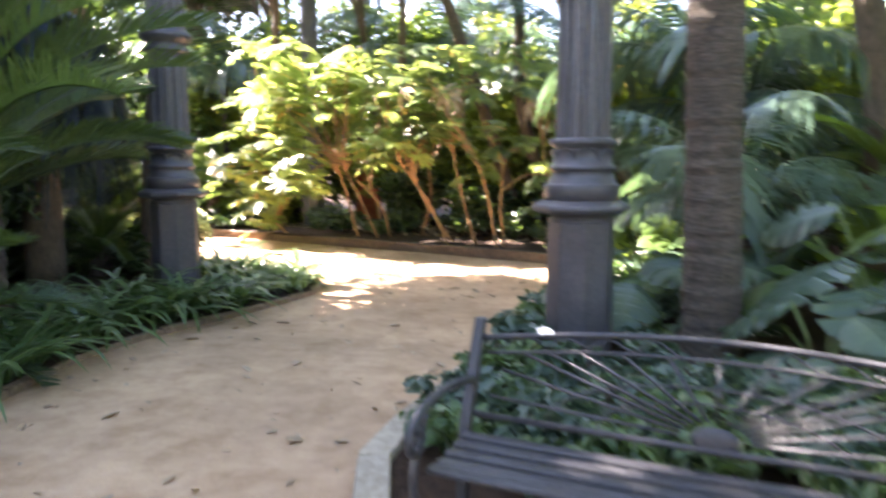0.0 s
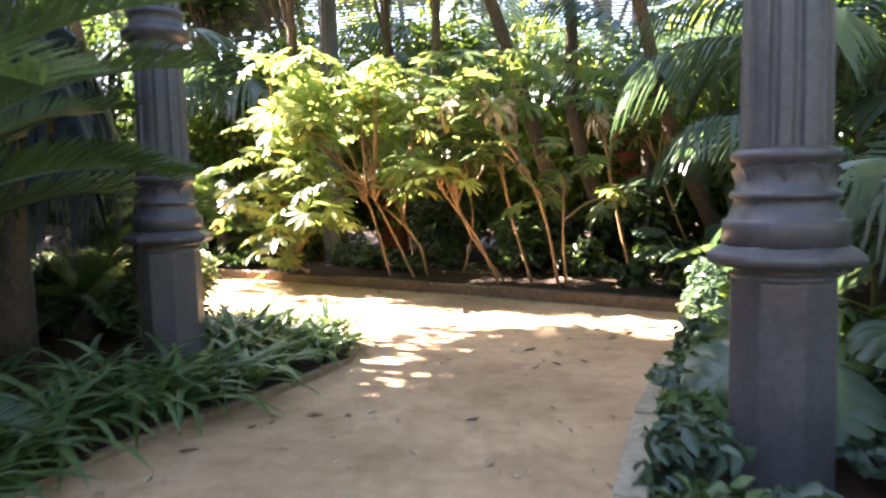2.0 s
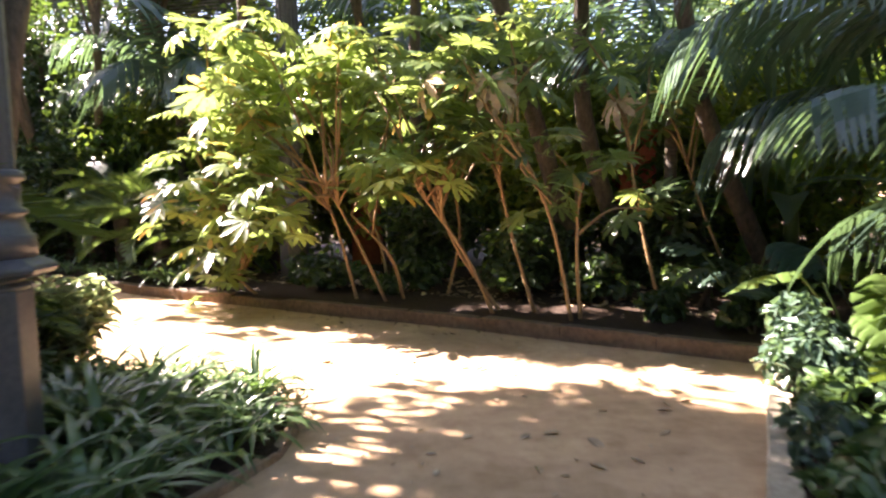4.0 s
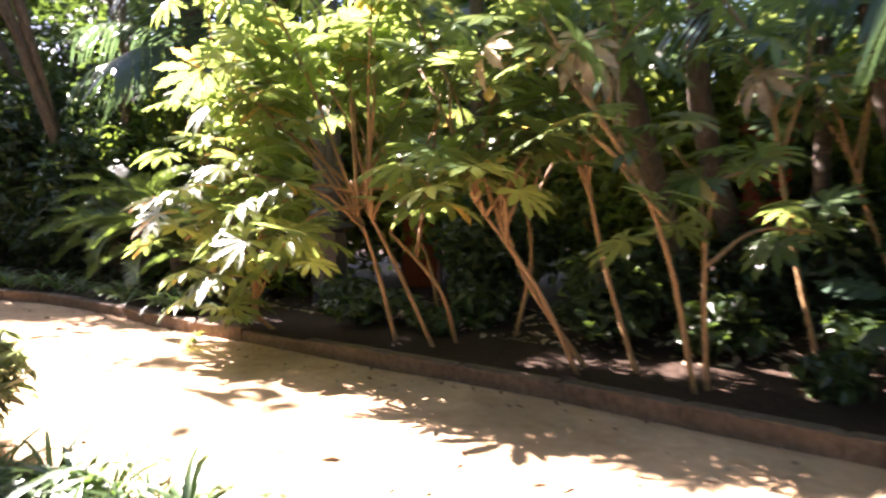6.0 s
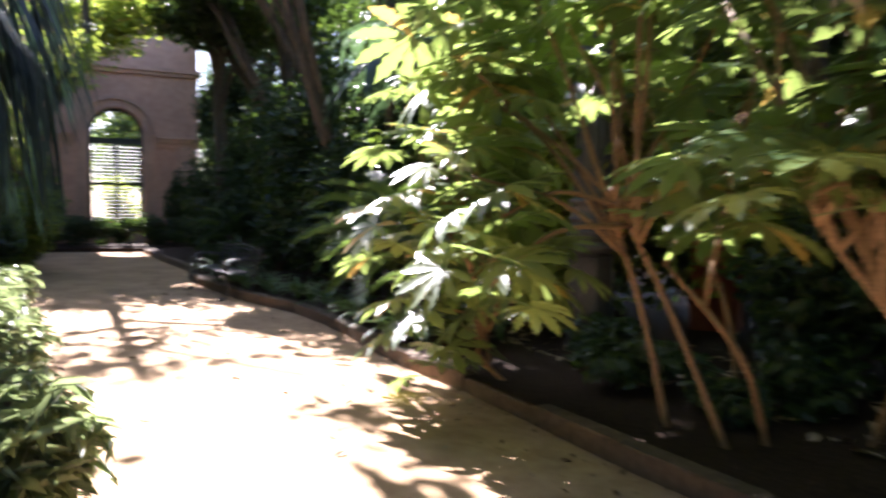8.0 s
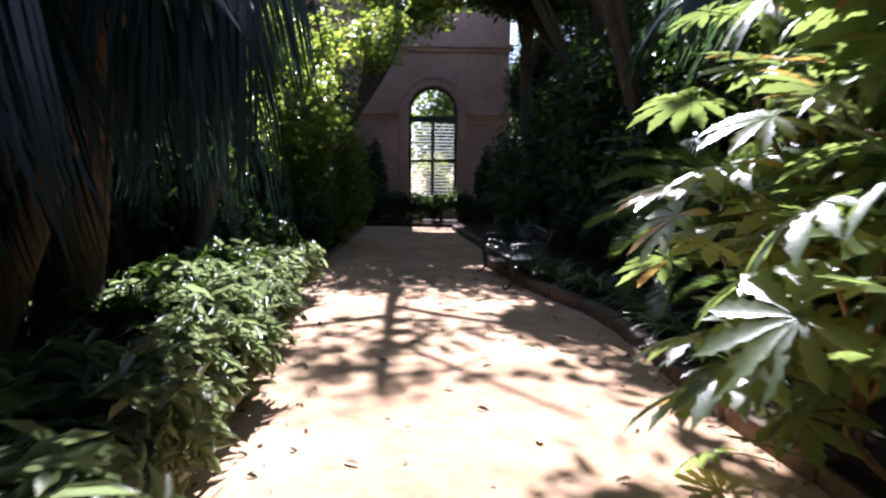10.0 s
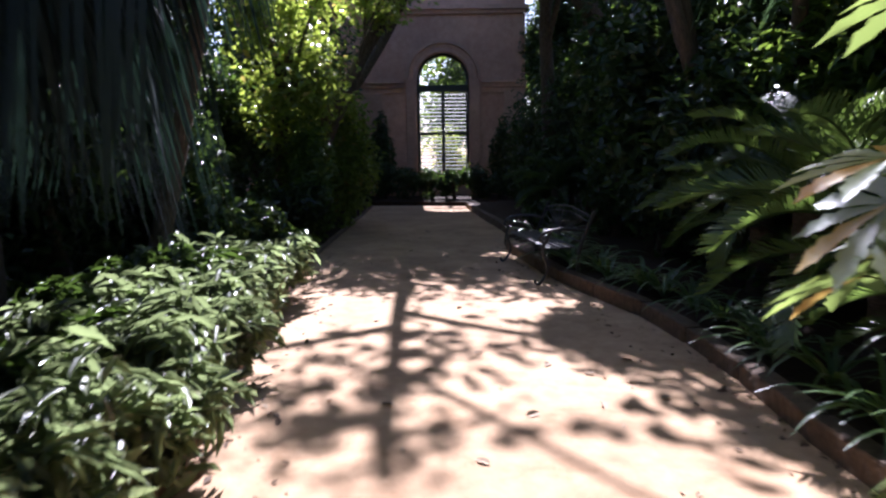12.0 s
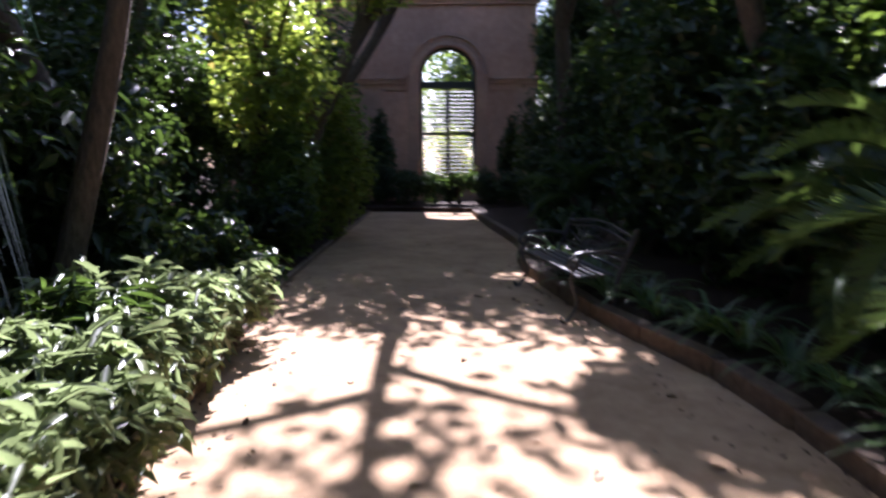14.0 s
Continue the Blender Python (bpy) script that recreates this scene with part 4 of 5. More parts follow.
for i in range(40):
    x = 0.4 + 2.4 * q.random()
    y = 2.68 - 0.466 * (x - 0.09) + 0.42 + 1.5 * q.random() ** 1.4
    if (Vector((x, y)) - Vector((1.0, 5.05))).length < 0.5:
        continue
    bush("ground_cover", x, y, 0.07, (0.36, 0.36, 0.2), 190, 0.1, (BLUELEAF, STRAP)[i % 2], "low leafy ground cover behind the bench", "plant", 900 + i, 5, 1, "ground cover", slim=0.45)
for i, (x, y, s, h) in enumerate(((-1.9, 13.7, 0.6, 0.28), (-0.7, 13.6, 0.6, 0.3), (0.5, 12.7, 0.6, 0.3), (-2.5, 14.3, 0.6, 0.35), (1.5, 12.3, 0.6, 0.35), (2.5, 11.7, 0.6, 0.4), (3.0, 10.8, 0.6, 0.4), (-1.3, 13.15, 0.4, 0.18), (-4.0, 14.6, 0.5, 0.3), (1.9, 11.0, 0.4, 0.22), (2.4, 10.3, 0.4, 0.26))):
    bush("low_bush", x, y, 0.13, (s, s, h), 620, 0.12, DARKLEAF, "low dark leafy plant under the shrubs", "plant", 930 + i, 6, 2, "low dark plants", slim=0.5)
bush("bush", 2.0, 8.7, 0.07, (0.42, 0.5, 0.42), 900, 0.11, BLUELEAF, "grey-green small-leaved bush at the kerb's corner", "bush", 251)
for i, (x, y, s, m) in enumerate(((4.2, 3.0, 1.2, DARKLEAF), (5.0, 8.8, 1.3, DARKLEAF), (6.5, 6.5, 2.0, DARKLEAF), (3.0, 1.2, 1.0, DARKLEAF), (7.0, 10.5, 2.2, DARKLEAF), (6.0, 2.0, 1.8, MIDLEAF))):
    bush("bush", x, y, 0.07, (s, s, s), int(1900 * s), 0.16, m, "dense dark green bush", "bush", 260 + i)

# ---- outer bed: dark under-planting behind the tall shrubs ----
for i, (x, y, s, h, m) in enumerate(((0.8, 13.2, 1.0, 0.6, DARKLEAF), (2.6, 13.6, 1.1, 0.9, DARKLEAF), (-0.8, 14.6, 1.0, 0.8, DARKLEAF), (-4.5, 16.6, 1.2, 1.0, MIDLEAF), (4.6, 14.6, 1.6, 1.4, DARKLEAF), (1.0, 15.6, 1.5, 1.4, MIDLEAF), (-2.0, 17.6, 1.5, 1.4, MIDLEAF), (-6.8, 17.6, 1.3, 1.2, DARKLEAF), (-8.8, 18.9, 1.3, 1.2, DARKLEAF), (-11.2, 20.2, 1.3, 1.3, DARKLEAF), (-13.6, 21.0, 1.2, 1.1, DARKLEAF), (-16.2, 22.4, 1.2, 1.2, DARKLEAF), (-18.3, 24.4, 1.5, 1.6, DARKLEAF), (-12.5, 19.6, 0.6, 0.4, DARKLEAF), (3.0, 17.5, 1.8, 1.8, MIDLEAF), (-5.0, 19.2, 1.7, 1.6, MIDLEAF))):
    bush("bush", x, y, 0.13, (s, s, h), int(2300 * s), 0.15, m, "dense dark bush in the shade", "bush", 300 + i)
palm("cycad", -6.2, 16.6, 0.13, 1.1, CYCAD, 18, "cycad with arching fronds catching the sun", 349, 0.95, rad=0.13)
for i, (x, y, sc) in enumerate(((-5.15, 15.7, 1.1), (-4.7, 16.4, 1.2), (-6.9, 17.1, 0.95), (-4.2, 15.1, 0.85), (-13.0, 20.2, 0.8))):
    palm("cycad", x, y, 0.13, 0.75 - 0.25 * (i % 2), CYCAD, 20, "cycad with a rosette of stiff arching fronds", 350 + i, sc, rad=0.13)
r = np.random.default_rng(9)
for p, head in offset_line(FAR_EDGE[5:11], -0.35, 0.5):
    strap_plant(p.x + r.normal() * 0.08, p.y + r.normal() * 0.08, 0.16, 0.7 + 0.3 * r.random(), r, "dark strap-leaved plant behind the outer kerb", tuft_group)

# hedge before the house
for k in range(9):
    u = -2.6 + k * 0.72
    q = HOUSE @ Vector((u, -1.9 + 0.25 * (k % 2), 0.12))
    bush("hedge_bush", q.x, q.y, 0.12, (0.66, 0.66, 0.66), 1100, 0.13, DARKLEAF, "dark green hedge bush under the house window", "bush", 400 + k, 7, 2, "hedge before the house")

# taller leafy shrubs that close the view behind the tall shrubs
for i, (x, y, s, h, m) in enumerate(((-6.7, 18.4, 1.3, 2.2, MIDLEAF), (-3.8, 17.4, 1.4, 2.4, LIGHTLEAF), (-1.2, 16.4, 1.5, 2.5, LIGHTLEAF), (1.0, 15.2, 1.4, 2.3, LIGHTLEAF), (3.2, 14.8, 1.3, 2.2, MIDLEAF), (5.4, 13.4, 1.4, 2.4, LIGHTLEAF), (5.9, 9.6, 1.4, 2.3, LIGHTLEAF), (6.6, 7.2, 1.5, 2.4, MIDLEAF), (5.8, 4.4, 1.4, 2.3, LIGHTLEAF), (-8.4, 18.9, 1.3, 2.3, DARKLEAF), (-10.2, 20.4, 1.4, 2.5, DARKLEAF), (-12.4, 21.6, 1.4, 2.5, DARKLEAF), (-14.6, 22.8, 1.4, 2.6, DARKLEAF), (-16.8, 24.2, 1.5, 2.8, DARKLEAF), (-18.6, 26.4, 1.7, 3.2, DARKLEAF), (-20.0, 28.5, 1.6, 3.4, DARKLEAF))):
    bush("tall_shrub", x, y, 0.1, (s, s, h), int(3300 * s), 0.16, m, "tall leafy shrub filling the outer bed", "shrub", 600 + i, 14, 4, "tall leafy shrubs")
for i, (x, y, s, h, m) in enumerate(((-17.6, 16.9, 1.3, 1.9, DARKLEAF), (-20.5, 18.6, 1.6, 2.2, DARKLEAF), (-16.4, 14.6, 1.5, 1.8, DARKLEAF), (-11.6, 12.2, 1.2, 1.2, DARKLEAF), (-9.6, 9.4, 1.5, 1.9, DARKLEAF), (-7.0, 6.6, 1.4, 2.0, MIDLEAF), (-5.6, 9.0, 0.9, 0.8, DARKLEAF), (-12.6, 10.4, 1.6, 2.8, DARKLEAF), (-10.4, 11.3, 1.0, 2.0, DARKLEAF), (-14.8, 13.0, 1.4, 2.6, DARKLEAF), (-8.8, 8.2, 1.5, 2.6, DARKLEAF), (-7.6, 2.0, 1.8, 2.4, MIDLEAF), (-6.8, 4.2, 1.4, 2.2, LIGHTLEAF))):
    bush("tall_shrub", x, y, 0.1, (s, s, h), int(3300 * s), 0.16, m, "tall leafy shrub filling the inner bed", "shrub", 620 + i, 14, 4, "tall leafy shrubs")
for i, (x, y, s, h, m) in enumerate(((-9.5, 22.0, 2.0, 3.4, MIDLEAF), (-5.6, 19.2, 2.0, 3.3, LIGHTLEAF), (-2.2, 19.0, 1.9, 3.4, MIDLEAF), (1.0, 18.2, 1.9, 3.2, LIGHTLEAF), (4.2, 17.4, 1.9, 3.3, MIDLEAF), (7.4, 15.6, 2.0, 3.4, LIGHTLEAF), (8.4, 11.6, 2.0, 3.2, MIDLEAF), (8.6, 7.6, 2.0, 3.2, LIGHTLEAF), (8.0, 3.4, 2.0, 3.2, MIDLEAF))):
    bush("tall_shrub", x, y, 0.1, (s, s, h), int(2600 * s), 0.19, m, "tall broad leafy shrub before the slatted wall", "shrub", 660 + i, 16, 4, "tall leafy shrubs")
palm("feather_palm", -5.4, 17.6, 0.13, 3.3, KENTIA, 14, "palm with hanging feathery fronds behind the shrubs", 371, 1.25, rad=0.09)
palm("feather_palm", -0.4, 16.6, 0.13, 3.6, KENTIA, 14, "palm with hanging feathery fronds behind the shrubs", 372, 1.2, rad=0.09)
palm("feather_palm", 2.6, 13.2, 0.13, 2.9, KENTIA, 12, "palm with hanging feathery fronds behind the shrubs", 373, 1.1, rad=0.08)
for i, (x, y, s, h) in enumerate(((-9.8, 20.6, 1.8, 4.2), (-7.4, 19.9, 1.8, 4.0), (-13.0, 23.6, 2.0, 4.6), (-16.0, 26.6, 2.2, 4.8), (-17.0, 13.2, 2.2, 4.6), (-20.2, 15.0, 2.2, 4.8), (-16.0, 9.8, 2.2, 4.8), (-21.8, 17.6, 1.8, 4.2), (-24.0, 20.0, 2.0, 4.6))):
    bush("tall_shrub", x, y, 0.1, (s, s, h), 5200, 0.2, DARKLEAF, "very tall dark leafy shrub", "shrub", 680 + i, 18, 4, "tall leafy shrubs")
for u, w, h in ((-2.05, 0.62, 1.75), (1.95, 0.5, 1.6)):
    q = HOUSE @ Vector((u, -0.75, 0))
    bush("tall_shrub", q.x, q.y, 0.1, (w, w * 0.8, h), 2600, 0.14, DARKLEAF, "dark upright shrub against the house wall", "shrub", int(700 + u), 10, 3, "tall leafy shrubs")
for u, w, h in ((3.9, 0.9, 3.9), (5.4, 1.1, 4.3)):
    q = HOUSE @ Vector((u, 0.4, 0))
    bush("tall_shrub", q.x, q.y, 0.1, (w, w, h), 4200, 0.17, DARKLEAF, "very tall dark shrub beside the house corner", "shrub", int(710 + u), 14, 3, "tall leafy shrubs")
bush("tall_shrub", -16.3, 17.1, 0.05, (1.0, 0.9, 1.75), 4200, 0.14, LIGHTLEAF, "back-lit yellow-green shrub at the walk's edge", "shrub", 695, 14, 3, "tall leafy shrubs")
bush("tall_shrub", -14.6, 15.6, 0.05, (0.9, 0.7, 1.5), 3200, 0.14, MIDLEAF, "small-leaved green shrub at the walk's edge", "shrub", 696, 14, 3, "tall leafy shrubs")
q = HOUSE @ Vector((4.6, 2.6, 0))
bush("tall_shrub", q.x, q.y, 0.1, (1.7, 1.5, 4.6), 5200, 0.2, MIDLEAF, "very tall leafy shrub behind the house corner", "shrub", 697, 18, 3, "tall leafy shrubs")
# bright tall growth behind the hand-leaved shrubs
for i, (x, y, m) in enumerate(((-3.2, 16.0, LIGHTLEAF), (-0.6, 15.5, MIDLEAF), (1.7, 14.9, LIGHTLEAF), (3.9, 14.0, LIGHTLEAF), (-5.2, 17.9, LIGHTLEAF), (5.6, 12.0, MIDLEAF))):
    bush("tall_shrub", x, y, 0.1, (1.35, 1.2, 3.0), 5200, 0.17, m, "tall back-lit leafy shrub in the outer bed", "shrub", 740 + i, 16, 3, "tall leafy shrubs")
q = HOUSE @ Vector((4.5, 0.9, 0))
tree(q.x, q.y, 0.0, 7, (0.0, 0.0, 5.6, 1.9, 1.7, 2.5), 5200, 0.2, DARKLEAF, "dark tree beside the house corner", 698, 0.13)
q = HOUSE @ Vector((3.3, -0.15, 0))
tree(q.x, q.y, 0.0, 7, (0.0, 0.0, 5.2, 1.0, 0.9, 2.3), 3600, 0.18, DARKLEAF, "slim dark tree against the house corner", 699, 0.1)
for i, (x, y, w, h) in enumerate(((-7.9, 18.1, 1.1, 2.0), (-9.5, 18.9, 1.1, 2.4), (-11.0, 19.7, 1.1, 2.4))):
    bush("tall_shrub", x, y, 0.13, (w, w, h), 4200, 0.17, DARKLEAF, "tall dark leafy shrub behind the bench", "shrub", 760 + i, 14, 3, "tall leafy shrubs")
# bright growth seen through the window
for i, u in enumerate((-1.8, 0.3, 2.4)):
    q = HOUSE @ Vector((u, 4.0, 0))
    bush("tall_shrub", q.x, q.y, 0.0, (1.4, 1.2, 1.5), 2200, 0.16, LIGHTLEAF, "sunlit shrub behind the house window", "shrub", 640 + i, 12, 3, "tall leafy shrubs")

# ---- trees and the canopy ----
tree(-15.3, 15.4, 0.05, 6, (0.3, 0.2, 3.4, 1.8, 1.3, 1.9), 5200, 0.15, LIGHTLEAF, "tree with bright yellow-green leaves over the walk", 501, 0.13)
tree(-15.9, 16.1, 0.05, 6, (0.5, 1.6, 4.6, 1.3, 1.0, 0.9), 1200, 0.15, LIGHTLEAF, "tree with bright leafy branches hanging over the walk", 500, 0.09)
tree(-12.3, 13.0, 0.05, 6, (-0.6, -1.6, 5.2, 2.0, 1.6, 1.8), 3500, 0.13, DARKLEAF, "tree with a brown trunk and dark crown", 502, 0.15)
tree(-15.2, 15.6, 0.05, 9, (-0.5, 2.8, 8.7, 2.3, 1.7, 1.3), 360, 0.24, MIDLEAF, "leaning tree with high limbs over the walk", 503, 0.18, trunk_to=(-0.2, 0.7, 2.0), boughs=0,
     limbs=(([(-0.2, 0.6, 1.8), (-0.4, 1.9, 3.6), (-0.6, 2.8, 5.0), (-0.6, 2.8, 7.2), (-0.58, 2.78, 9.8)], [0.13 - 0.003 * i for i in range(25)]),
            ([(-0.6, 2.8, 6.8), (-0.1, 3.4, 7.3), (0.6, 4.3, 8.0)], [0.075 - 0.003 * i for i in range(13)]),
            ([(-0.6, 2.8, 7.3), (-1.2, 2.1, 7.9), (-1.9, 1.1, 8.5)], [0.075 - 0.003 * i for i in range(13)]),
            ([(-0.6, 2.8, 8.3), (0.2, 3.0, 8.7), (1.0, 3.4, 9.4)], [0.05 - 0.002 * i for i in range(13)])))


# an added tree whose crown, mostly out of view, blocks sun and sky
def canopy(x, y, h, r_, count, mat, seed, leaf=0.24, flat=0.5, lumps=12, label="tall added tree, its spreading leafy crown shading the garden"):
    tree(x, y, 0.05, h, (0, 0, h, r_, r_, r_ * flat), count, leaf, mat, label, seed, 0.2, lumps=lumps)


# inner side of the bend: crowns added above the view to shade it
for i, (x, y, h, r_) in enumerate(((-6.5, 3.2, 6.5, 3.4), (-7.2, 7.0, 6.8, 3.4), (-10.5, 6.0, 8.0, 3.8), (-11.0, 9.8, 7.4, 3.2), (-14.5, 10.5, 8.5, 3.6), (-19.5, 14.5, 8.0, 3.2), (-25.0, 17.8, 8.2, 3.4), (-22.0, 12.5, 8.5, 3.4), (-4.6, 8.0, 6.2, 2.6), (-7.0, 10.2, 6.5, 2.7), (-9.6, 10.6, 6.7, 2.7))):
    canopy(x, y, h, r_, 6500, DARKLEAF, 520 + i)
# crowns added out of view: thin ones dapple the bend, dense ones shade it
tree(-4.2, 17.0, 0.13, 6.4, (0.6, -2.9, 6.4, 1.4, 1.4, 0.7), 420, 0.26, MIDLEAF, "slender leaning tree, its thin open crown added for dappled light", 561, 0.11)
tree(-8.0, 19.2, 0.13, 6.6, (-1.4, -2.3, 6.8, 2.0, 2.0, 1.0), 420, 0.28, MIDLEAF, "slender leaning tree, its thin open crown added for dappled light", 562, 0.11)
tree(-6.1, 9.5, 0.05, 6.6, (0.0, 2.4, 6.6, 1.8, 1.8, 0.9), 2600, 0.24, MIDLEAF, "leafy tree added leaning over the walk for shade", 563, 0.13)
tree(-10.4, 12.0, 0.05, 6.6, (-0.5, 1.9, 6.7, 1.5, 1.5, 0.8), 160, 0.24, MIDLEAF, "slender tree added for dappled light, with a thin open crown", 564, 0.1)
tree(1.6, 13.9, 0.13, 6.6, (-3.0, -3.1, 6.6, 2.5, 2.5, 1.0), 6000, 0.24, DARKLEAF, "leafy tree added leaning over the bend for shade", 565, 0.13)
tree(2.4, 14.2, 0.13, 6.6, (-1.7, -1.6, 6.7, 2.0, 2.0, 1.0), 3600, 0.24, DARKLEAF, "leafy tree added leaning over the shrubs for shade", 566, 0.13)
tree(-3.7, 8.7, 0.05, 6.4, (0.1, 1.3, 6.4, 1.8, 1.8, 0.9), 3000, 0.24, DARKLEAF, "leafy tree added over the inner bed for shade", 567, 0.12)
# dark crowns down to seed 592: added out of view to block sun
for i, (x, y, cx, cy) in enumerate(((-9.0, 21.0, -2.8, -1.9), (-10.8, 22.2, -3.1, -1.95), (-12.3, 23.8, -3.4, -1.75))):
    tree(x, y, 0.13, 6.5, (cx, cy, 6.5, 1.8, 1.7, 0.9), (1000, 4200, 4200)[i], 0.22, DARKLEAF, "dark tree added to shade the outer edge of the walk", 580 + i, 0.12)
tree(-1.6, 17.4, 0.13, 6.6, (-0.1, -3.2, 6.6, 1.8, 1.8, 0.9), 1600, 0.24, DARKLEAF, "dark tree added to shade the tall shrubs", 587, 0.1)
tree(-7.2, 19.5, 0.13, 6.5, (0.3, -2.5, 6.5, 1.4, 1.2, 0.7), 2400, 0.24, DARKLEAF, "dark tree added to shade the shrub bed", 588, 0.1)
tree(-5.9, 7.6, 0.05, 6.4, (2.8, 1.0, 6.4, 1.9, 1.7, 0.8), 4500, 0.24, DARKLEAF, "dark leafy tree added over the border for shade", 595, 0.11)
tree(-12.6, 11.2, 0.05, 6.4, (0.7, 1.3, 6.3, 1.7, 1.5, 0.8), 4000, 0.24, DARKLEAF, "dark leafy tree added behind the hanging fronds to shade them", 596, 0.11)
tree(-16.2, 13.2, 0.05, 6.5, (0.2, 1.3, 6.5, 1.7, 1.5, 0.8), 4000, 0.24, DARKLEAF, "dark leafy tree added behind the tall shrubs to shade them", 597, 0.11)
tree(-0.5, 15.2, 0.13, 6.9, (-0.4, -2.3, 6.9, 1.6, 1.6, 0.8), 2500, 0.24, DARKLEAF, "dark leafy tree added leaning over the corner for shade", 598, 0.1)
canopy(-7.0, 8.35, 6.5, 1.6, 4200, DARKLEAF, 593)
tree(-8.6, 18.6, 0.13, 6.5, (-0.3, -1.2, 6.5, 1.3, 1.2, 0.6), 2000, 0.24, DARKLEAF, "slender tree, its small dark crown added to shade the soil", 594, 0.1)
canopy(-6.6, 18.8, 6.5, 2.0, 4200, DARKLEAF, 590)
canopy(-4.0, 17.5, 6.5, 2.0, 4200, DARKLEAF, 591)
tree(3.9, 12.8, 0.13, 6.4, (-3.0, -2.1, 6.4, 2.0, 2.0, 0.9), 4200, 0.24, DARKLEAF, "leafy tree added leaning over the corner for shade", 592, 0.12)
tree(-18.9, 17.6, 0.05, 7, (0.9, 2.9, 6.5, 2.7, 2.4, 1.5), 4600, 0.2, LIGHTLEAF, "bright-leaved tree hanging over the end of the walk", 585, 0.15)
tree(-12.4, 12.2, 0.05, 7, (-0.6, -0.8, 6.2, 2.2, 2.0, 1.4), 3600, 0.2, DARKLEAF, "dark tree with a slender brown trunk", 586, 0.11)
# unseen crowns and bushes added to close off sky light overhead and behind
for i, (x, y, crown) in enumerate(((2.6, -1.6, (-2.4, -0.6, 6.9)), (-4.2, -3.0, (2.0, 0.0, 7.0)), (2.4, -5.2, (-1.6, 0.0, 7.0)))):
    tree(x, y, 0.05, 7, (*crown, 2.9, 2.9, 1.3), 6500, 0.24, DARKLEAF, "leafy tree added leaning over the walk for shade", 800 + i, 0.13)
for i, (x, y, h, r_) in enumerate(((6.4, -1.5, 7.0, 3.2), (5.5, -6.5, 7.0, 3.4), (-8.5, -1.0, 7.2, 3.4), (-7.0, -6.0, 7.0, 3.4), (10.2, 4.5, 7.2, 3.4), (-12.5, 2.0, 7.5, 3.6), (-17.0, 6.0, 7.8, 3.6), (12.0, 0.0, 7.5, 3.6), (0.0, -10.0, 6.5, 3.6))):
    canopy(x, y, h, r_, 5600, DARKLEAF, 820 + i)
for i, (x, y, sz) in enumerate(((5.0, -1.0, 1.8), (4.2, -4.5, 1.9), (-5.4, -2.0, 1.9), (-5.0, -6.0, 1.9), (0.0, -9.2, 2.0), (8.6, 0.5, 2.0), (-9.5, 1.0, 2.0), (-3.2, -9.2, 2.0), (3.2, -9.0, 2.0))):
    bush("bush", x, y, 0.05, (sz, sz, sz), 3400, 0.19, DARKLEAF, "dense dark green bush added unseen behind the walk to cut light", "bush", 840 + i)
# outer side
for i, (x, y, h, r_) in enumerate(((6.0, 3.5, 7.0, 3.0), (8.5, 11.5, 7.5, 3.6), (3.5, 20.0, 7.5, 3.0), (-2.2, 21.6, 7.4, 3.0), (-6.9, 22.0, 6.9, 2.7), (-13.0, 22.0, 6.6, 2.2), (-15.8, 22.6, 6.8, 2.5), (4.9, 7.6, 6.4, 2.6), (0.5, 24.0, 8.5, 3.8), (-8.5, 25.0, 8.5, 3.4), (9.5, 18.5, 8.5, 4.0), (-12.6, 25.6, 8.0, 3.2), (-18.6, 27.5, 7.5, 3.0))):
    canopy(x, y, h, r_, 5600, (DARKLEAF, MIDLEAF)[i % 2], 540 + i)
# far ring
q = np.random.default_rng(77)
for i in range(26):
    a = 2 * math.pi * i / 26
    d = 34 + 5 * q.random()
    tree(-6 + d * math.cos(a), 10 + d * math.sin(a), 0, 9, (0, 0, 5.0, 5.6, 5.6, 5.0), 3600, 0.5, MIDLEAF, "distant park tree with a broad crown", 570 + i, 0.25)

# ---- small things on the ground ----
r = np.random.default_rng(21)
lit = Geo()
for k in range(420):
    t = r.random()
    if k % 3:
        x, y = -2.6 + 3.4 * r.random(), 2.5 + 8.0 * r.random()
        x += 0.12 * (y - 5)
    else:
        u = r.random()
        x, y = -3 - 12 * u + r.normal() * 0.9, 12.2 + 5.5 * u + r.normal() * 0.9
    s = 0.02 + 0.05 * r.random() ** 2.5
    m = pose(x, y, 0.006, 12 * r.normal(), 12 * r.normal(), 360 * r.random()) @ Matrix.Diagonal((s, s * 0.55, s, 1))
    lit.add([(-1, 0, 0), (-0.3, 0.8, 0.18), (0.5, 0.7, 0.2), (1, 0, 0.05), (0.5, -0.7, 0.2), (-0.3, -0.8, 0.18), (0.1, 0, 0)], [(0, 6, 1), (1, 6, 2), (2, 6, 3), (3, 6, 4), (4, 6, 5), (5, 6, 0)], m)
tagged(new("leaf_litter", lit.mesh("leaf_litter", LITTER)), "scattered small dry leaves on the sand", "leaf litter", kind="stuff")
lit = Geo()
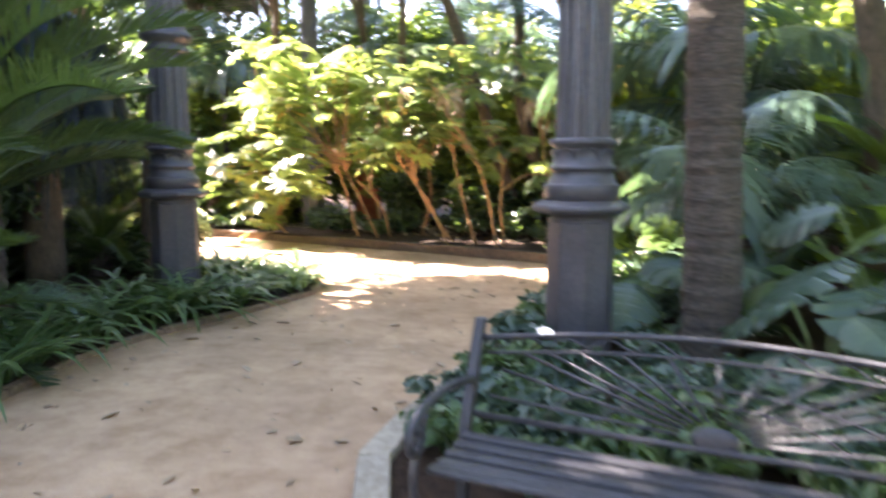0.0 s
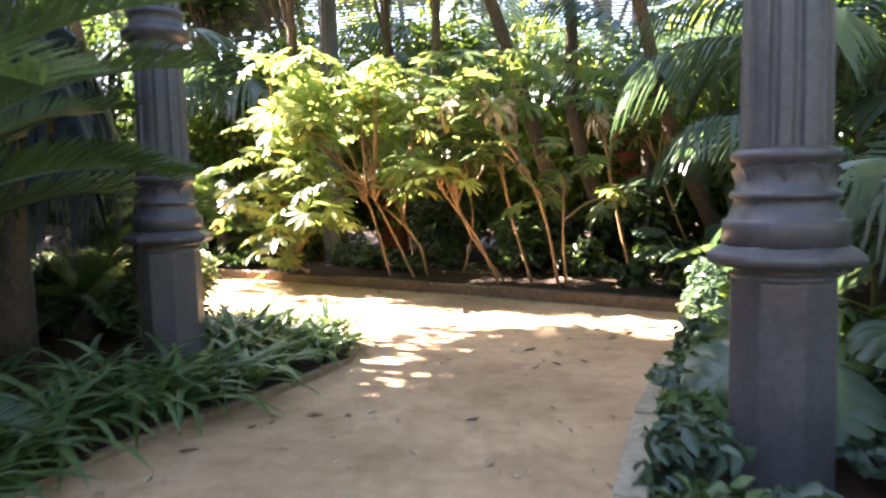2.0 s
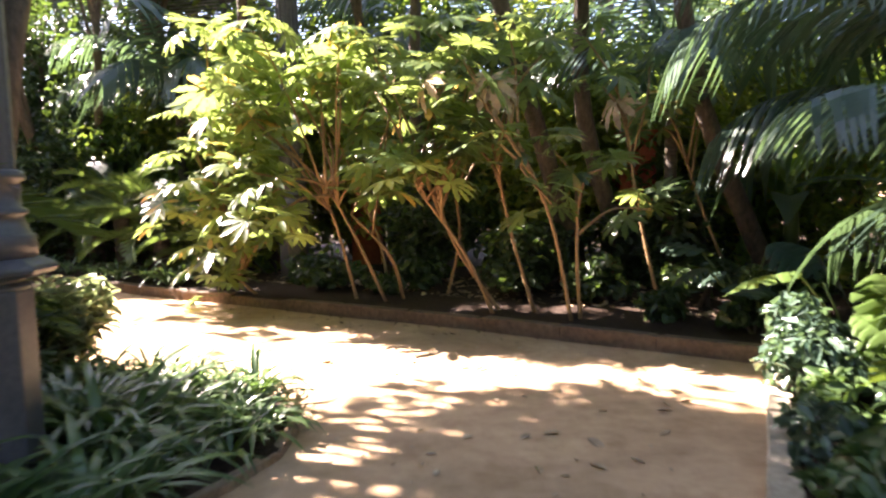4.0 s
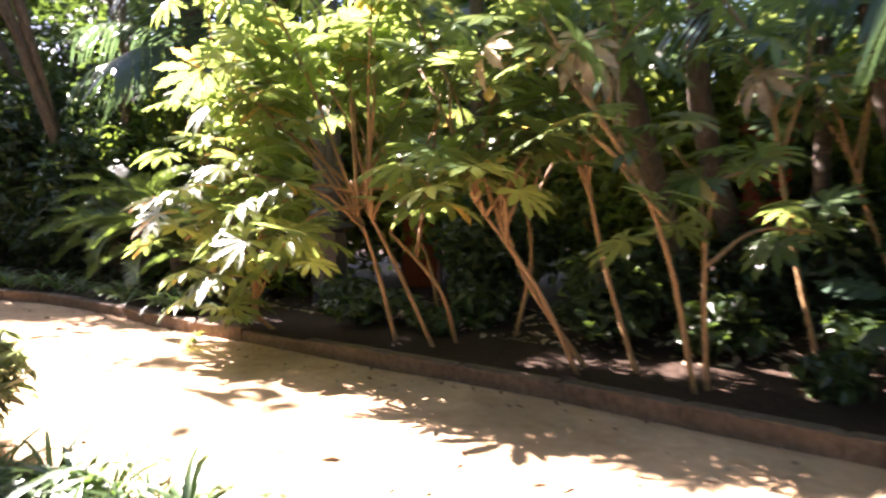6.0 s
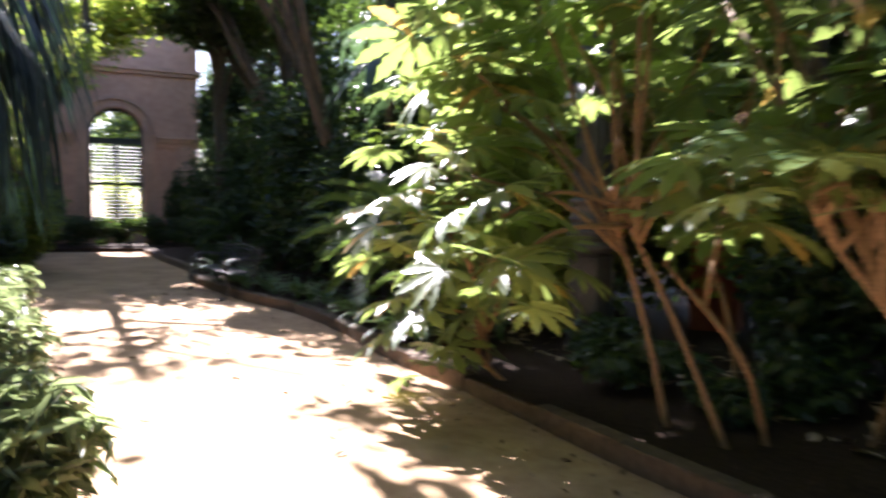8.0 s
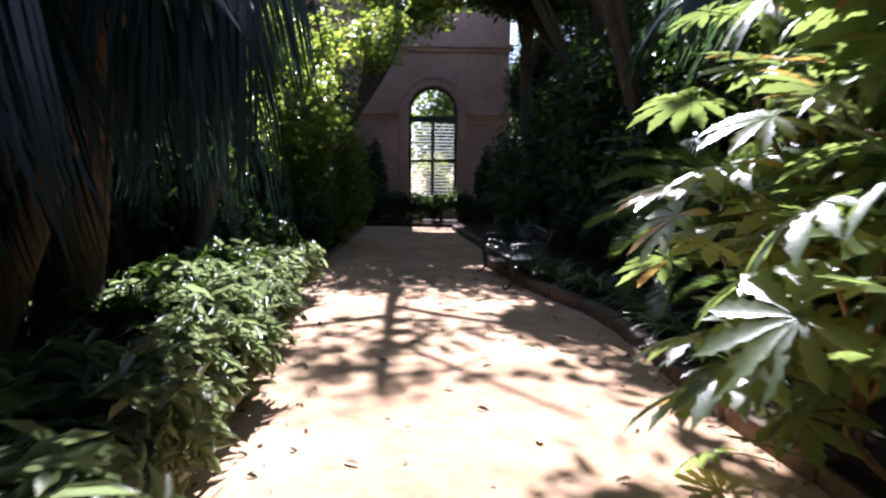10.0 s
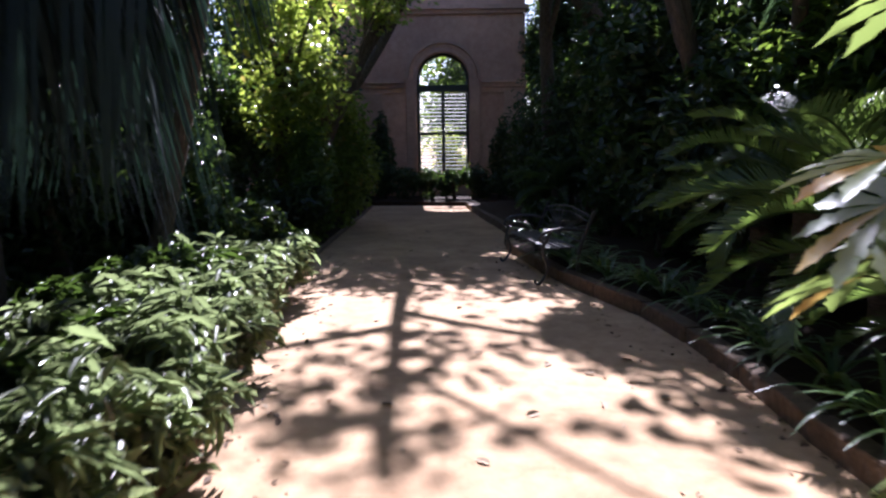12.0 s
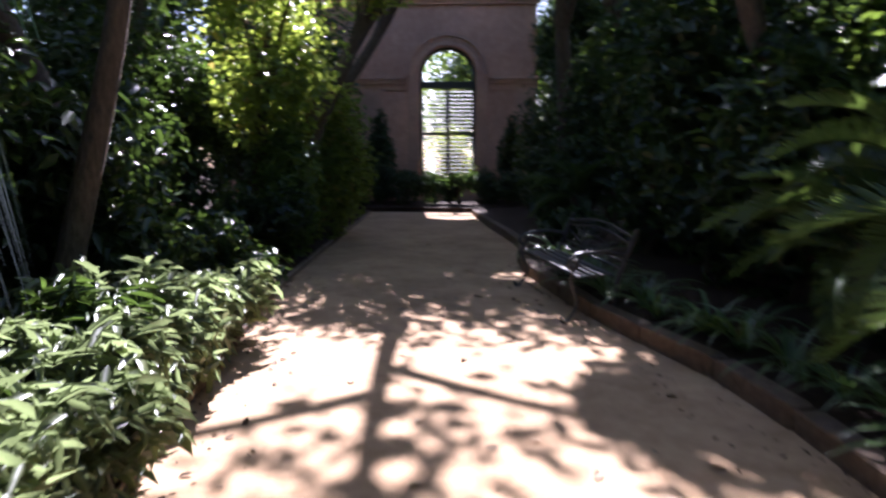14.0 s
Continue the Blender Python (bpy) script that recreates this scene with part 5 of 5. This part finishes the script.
for k in range(450):
    x, y = -4.5 + 7.5 * r.random(), 0
    y = 12.2 - 0.62 * x + 0.3 + 2.2 * r.random() ** 1.5
    s = 0.03 + 0.05 * r.random()
    m = pose(x, y, 0.142, 15 * r.normal(), 15 * r.normal(), 360 * r.random()) @ Matrix.Diagonal((s, s * 0.55, s, 1))
    if y > 10.6:
        lit.add([(-1, 0, 0), (-0.3, 0.8, 0.18), (0.5, 0.7, 0.2), (1, 0, 0.05), (0.5, -0.7, 0.2), (-0.3, -0.8, 0.18), (0.1, 0, 0)], [(0, 6, 1), (1, 6, 2), (2, 6, 3), (3, 6, 4), (4, 6, 5), (5, 6, 0)], m)
tagged(new("bed_litter", lit.mesh("bed_litter", LITTER)), "fallen brown leaves on the shrub bed", "leaf litter", kind="stuff")

BROWN_LITTER = solid("brown_leaf", (0.07, 0.04, 0.02), (0.22, 0.13, 0.07), 5, 0.85, bump=0.1, dist=0.003, coarse=9.0)
lit = Geo()
for line, side in ((LEFT_EDGE[9:16], -1), (FAR_EDGE[1:11], 1)):
    for p, head in offset_line(line, 0, 0.05):
        off = side * (0.03 + 0.55 * r.random() ** 2.2)
        a = radians(head + 90)
        sz = 0.012 + 0.03 * r.random() ** 1.5
        m = pose(p.x + math.cos(a) * off, p.y + math.sin(a) * off, 0.006, 14 * r.normal(), 14 * r.normal(), 360 * r.random()) @ Matrix.Diagonal((sz, sz * 0.55, sz, 1))
        lit.add([(-1, 0, 0), (-0.3, 0.8, 0.18), (0.5, 0.7, 0.2), (1, 0, 0.05), (0.5, -0.7, 0.2), (-0.3, -0.8, 0.18), (0.1, 0, 0)], [(0, 6, 1), (1, 6, 2), (2, 6, 3), (3, 6, 4), (4, 6, 5), (5, 6, 0)], m)
tagged(new("edge_litter", lit.mesh("edge_litter", BROWN_LITTER)), "small brown leaves drifted along the kerbs", "leaf litter", kind="stuff")

# ---- kerbs, block by block ----


def kerb(name, line, step, width, height, mat, label, seed, inset):
    q = np.random.default_rng(seed)
    ob = tagged(new(name), label, "kerb", kind="structure")
    me = Geo().box((-0.5, -0.5, -0.5), (0.5, 0.5, 0.5)).mesh("kerb_stone", mat, bevel=0.0)
    bm = bmesh.new()
    bm.from_mesh(me)
    bmesh.ops.bevel(bm, geom=bm.edges[:], offset=0.06, segments=1, affect="EDGES", profile=0.5)
    bm.to_mesh(me)
    bm.free()
    pts = resample(line, step)
    for a, b in zip(pts, pts[1:]):
        t = (b - a)
        mid = (a + b) * 0.5 + Vector((-t.y, t.x, 0)).normalized() * inset
        h = height * (1 + 0.06 * q.normal())
        part("kerb_stone", me, ob, pose(mid.x, mid.y, h / 2 - 0.04, q.normal() * 1.2, q.normal() * 0.8, math.degrees(math.atan2(t.y, t.x)) + q.normal() * 0.8)
             @ Matrix.Diagonal((t.length * 0.992, width, h + 0.08, 1)))


kerb("kerb_outer", FAR_EDGE, 0.95, 0.15, 0.145, KERB, "brown stone kerb along the outer bed", 1, -0.05)
kerb("kerb_near", RIGHT_EDGE, 0.6, 0.16, 0.11, PALE, "pale worn stone kerb beside the walk", 2, -0.05)
kerb("kerb_inner", LEFT_EDGE, 0.42, 0.07, 0.055, EDGING, "low earth-stained edging of the inner bed", 3, 0.02)
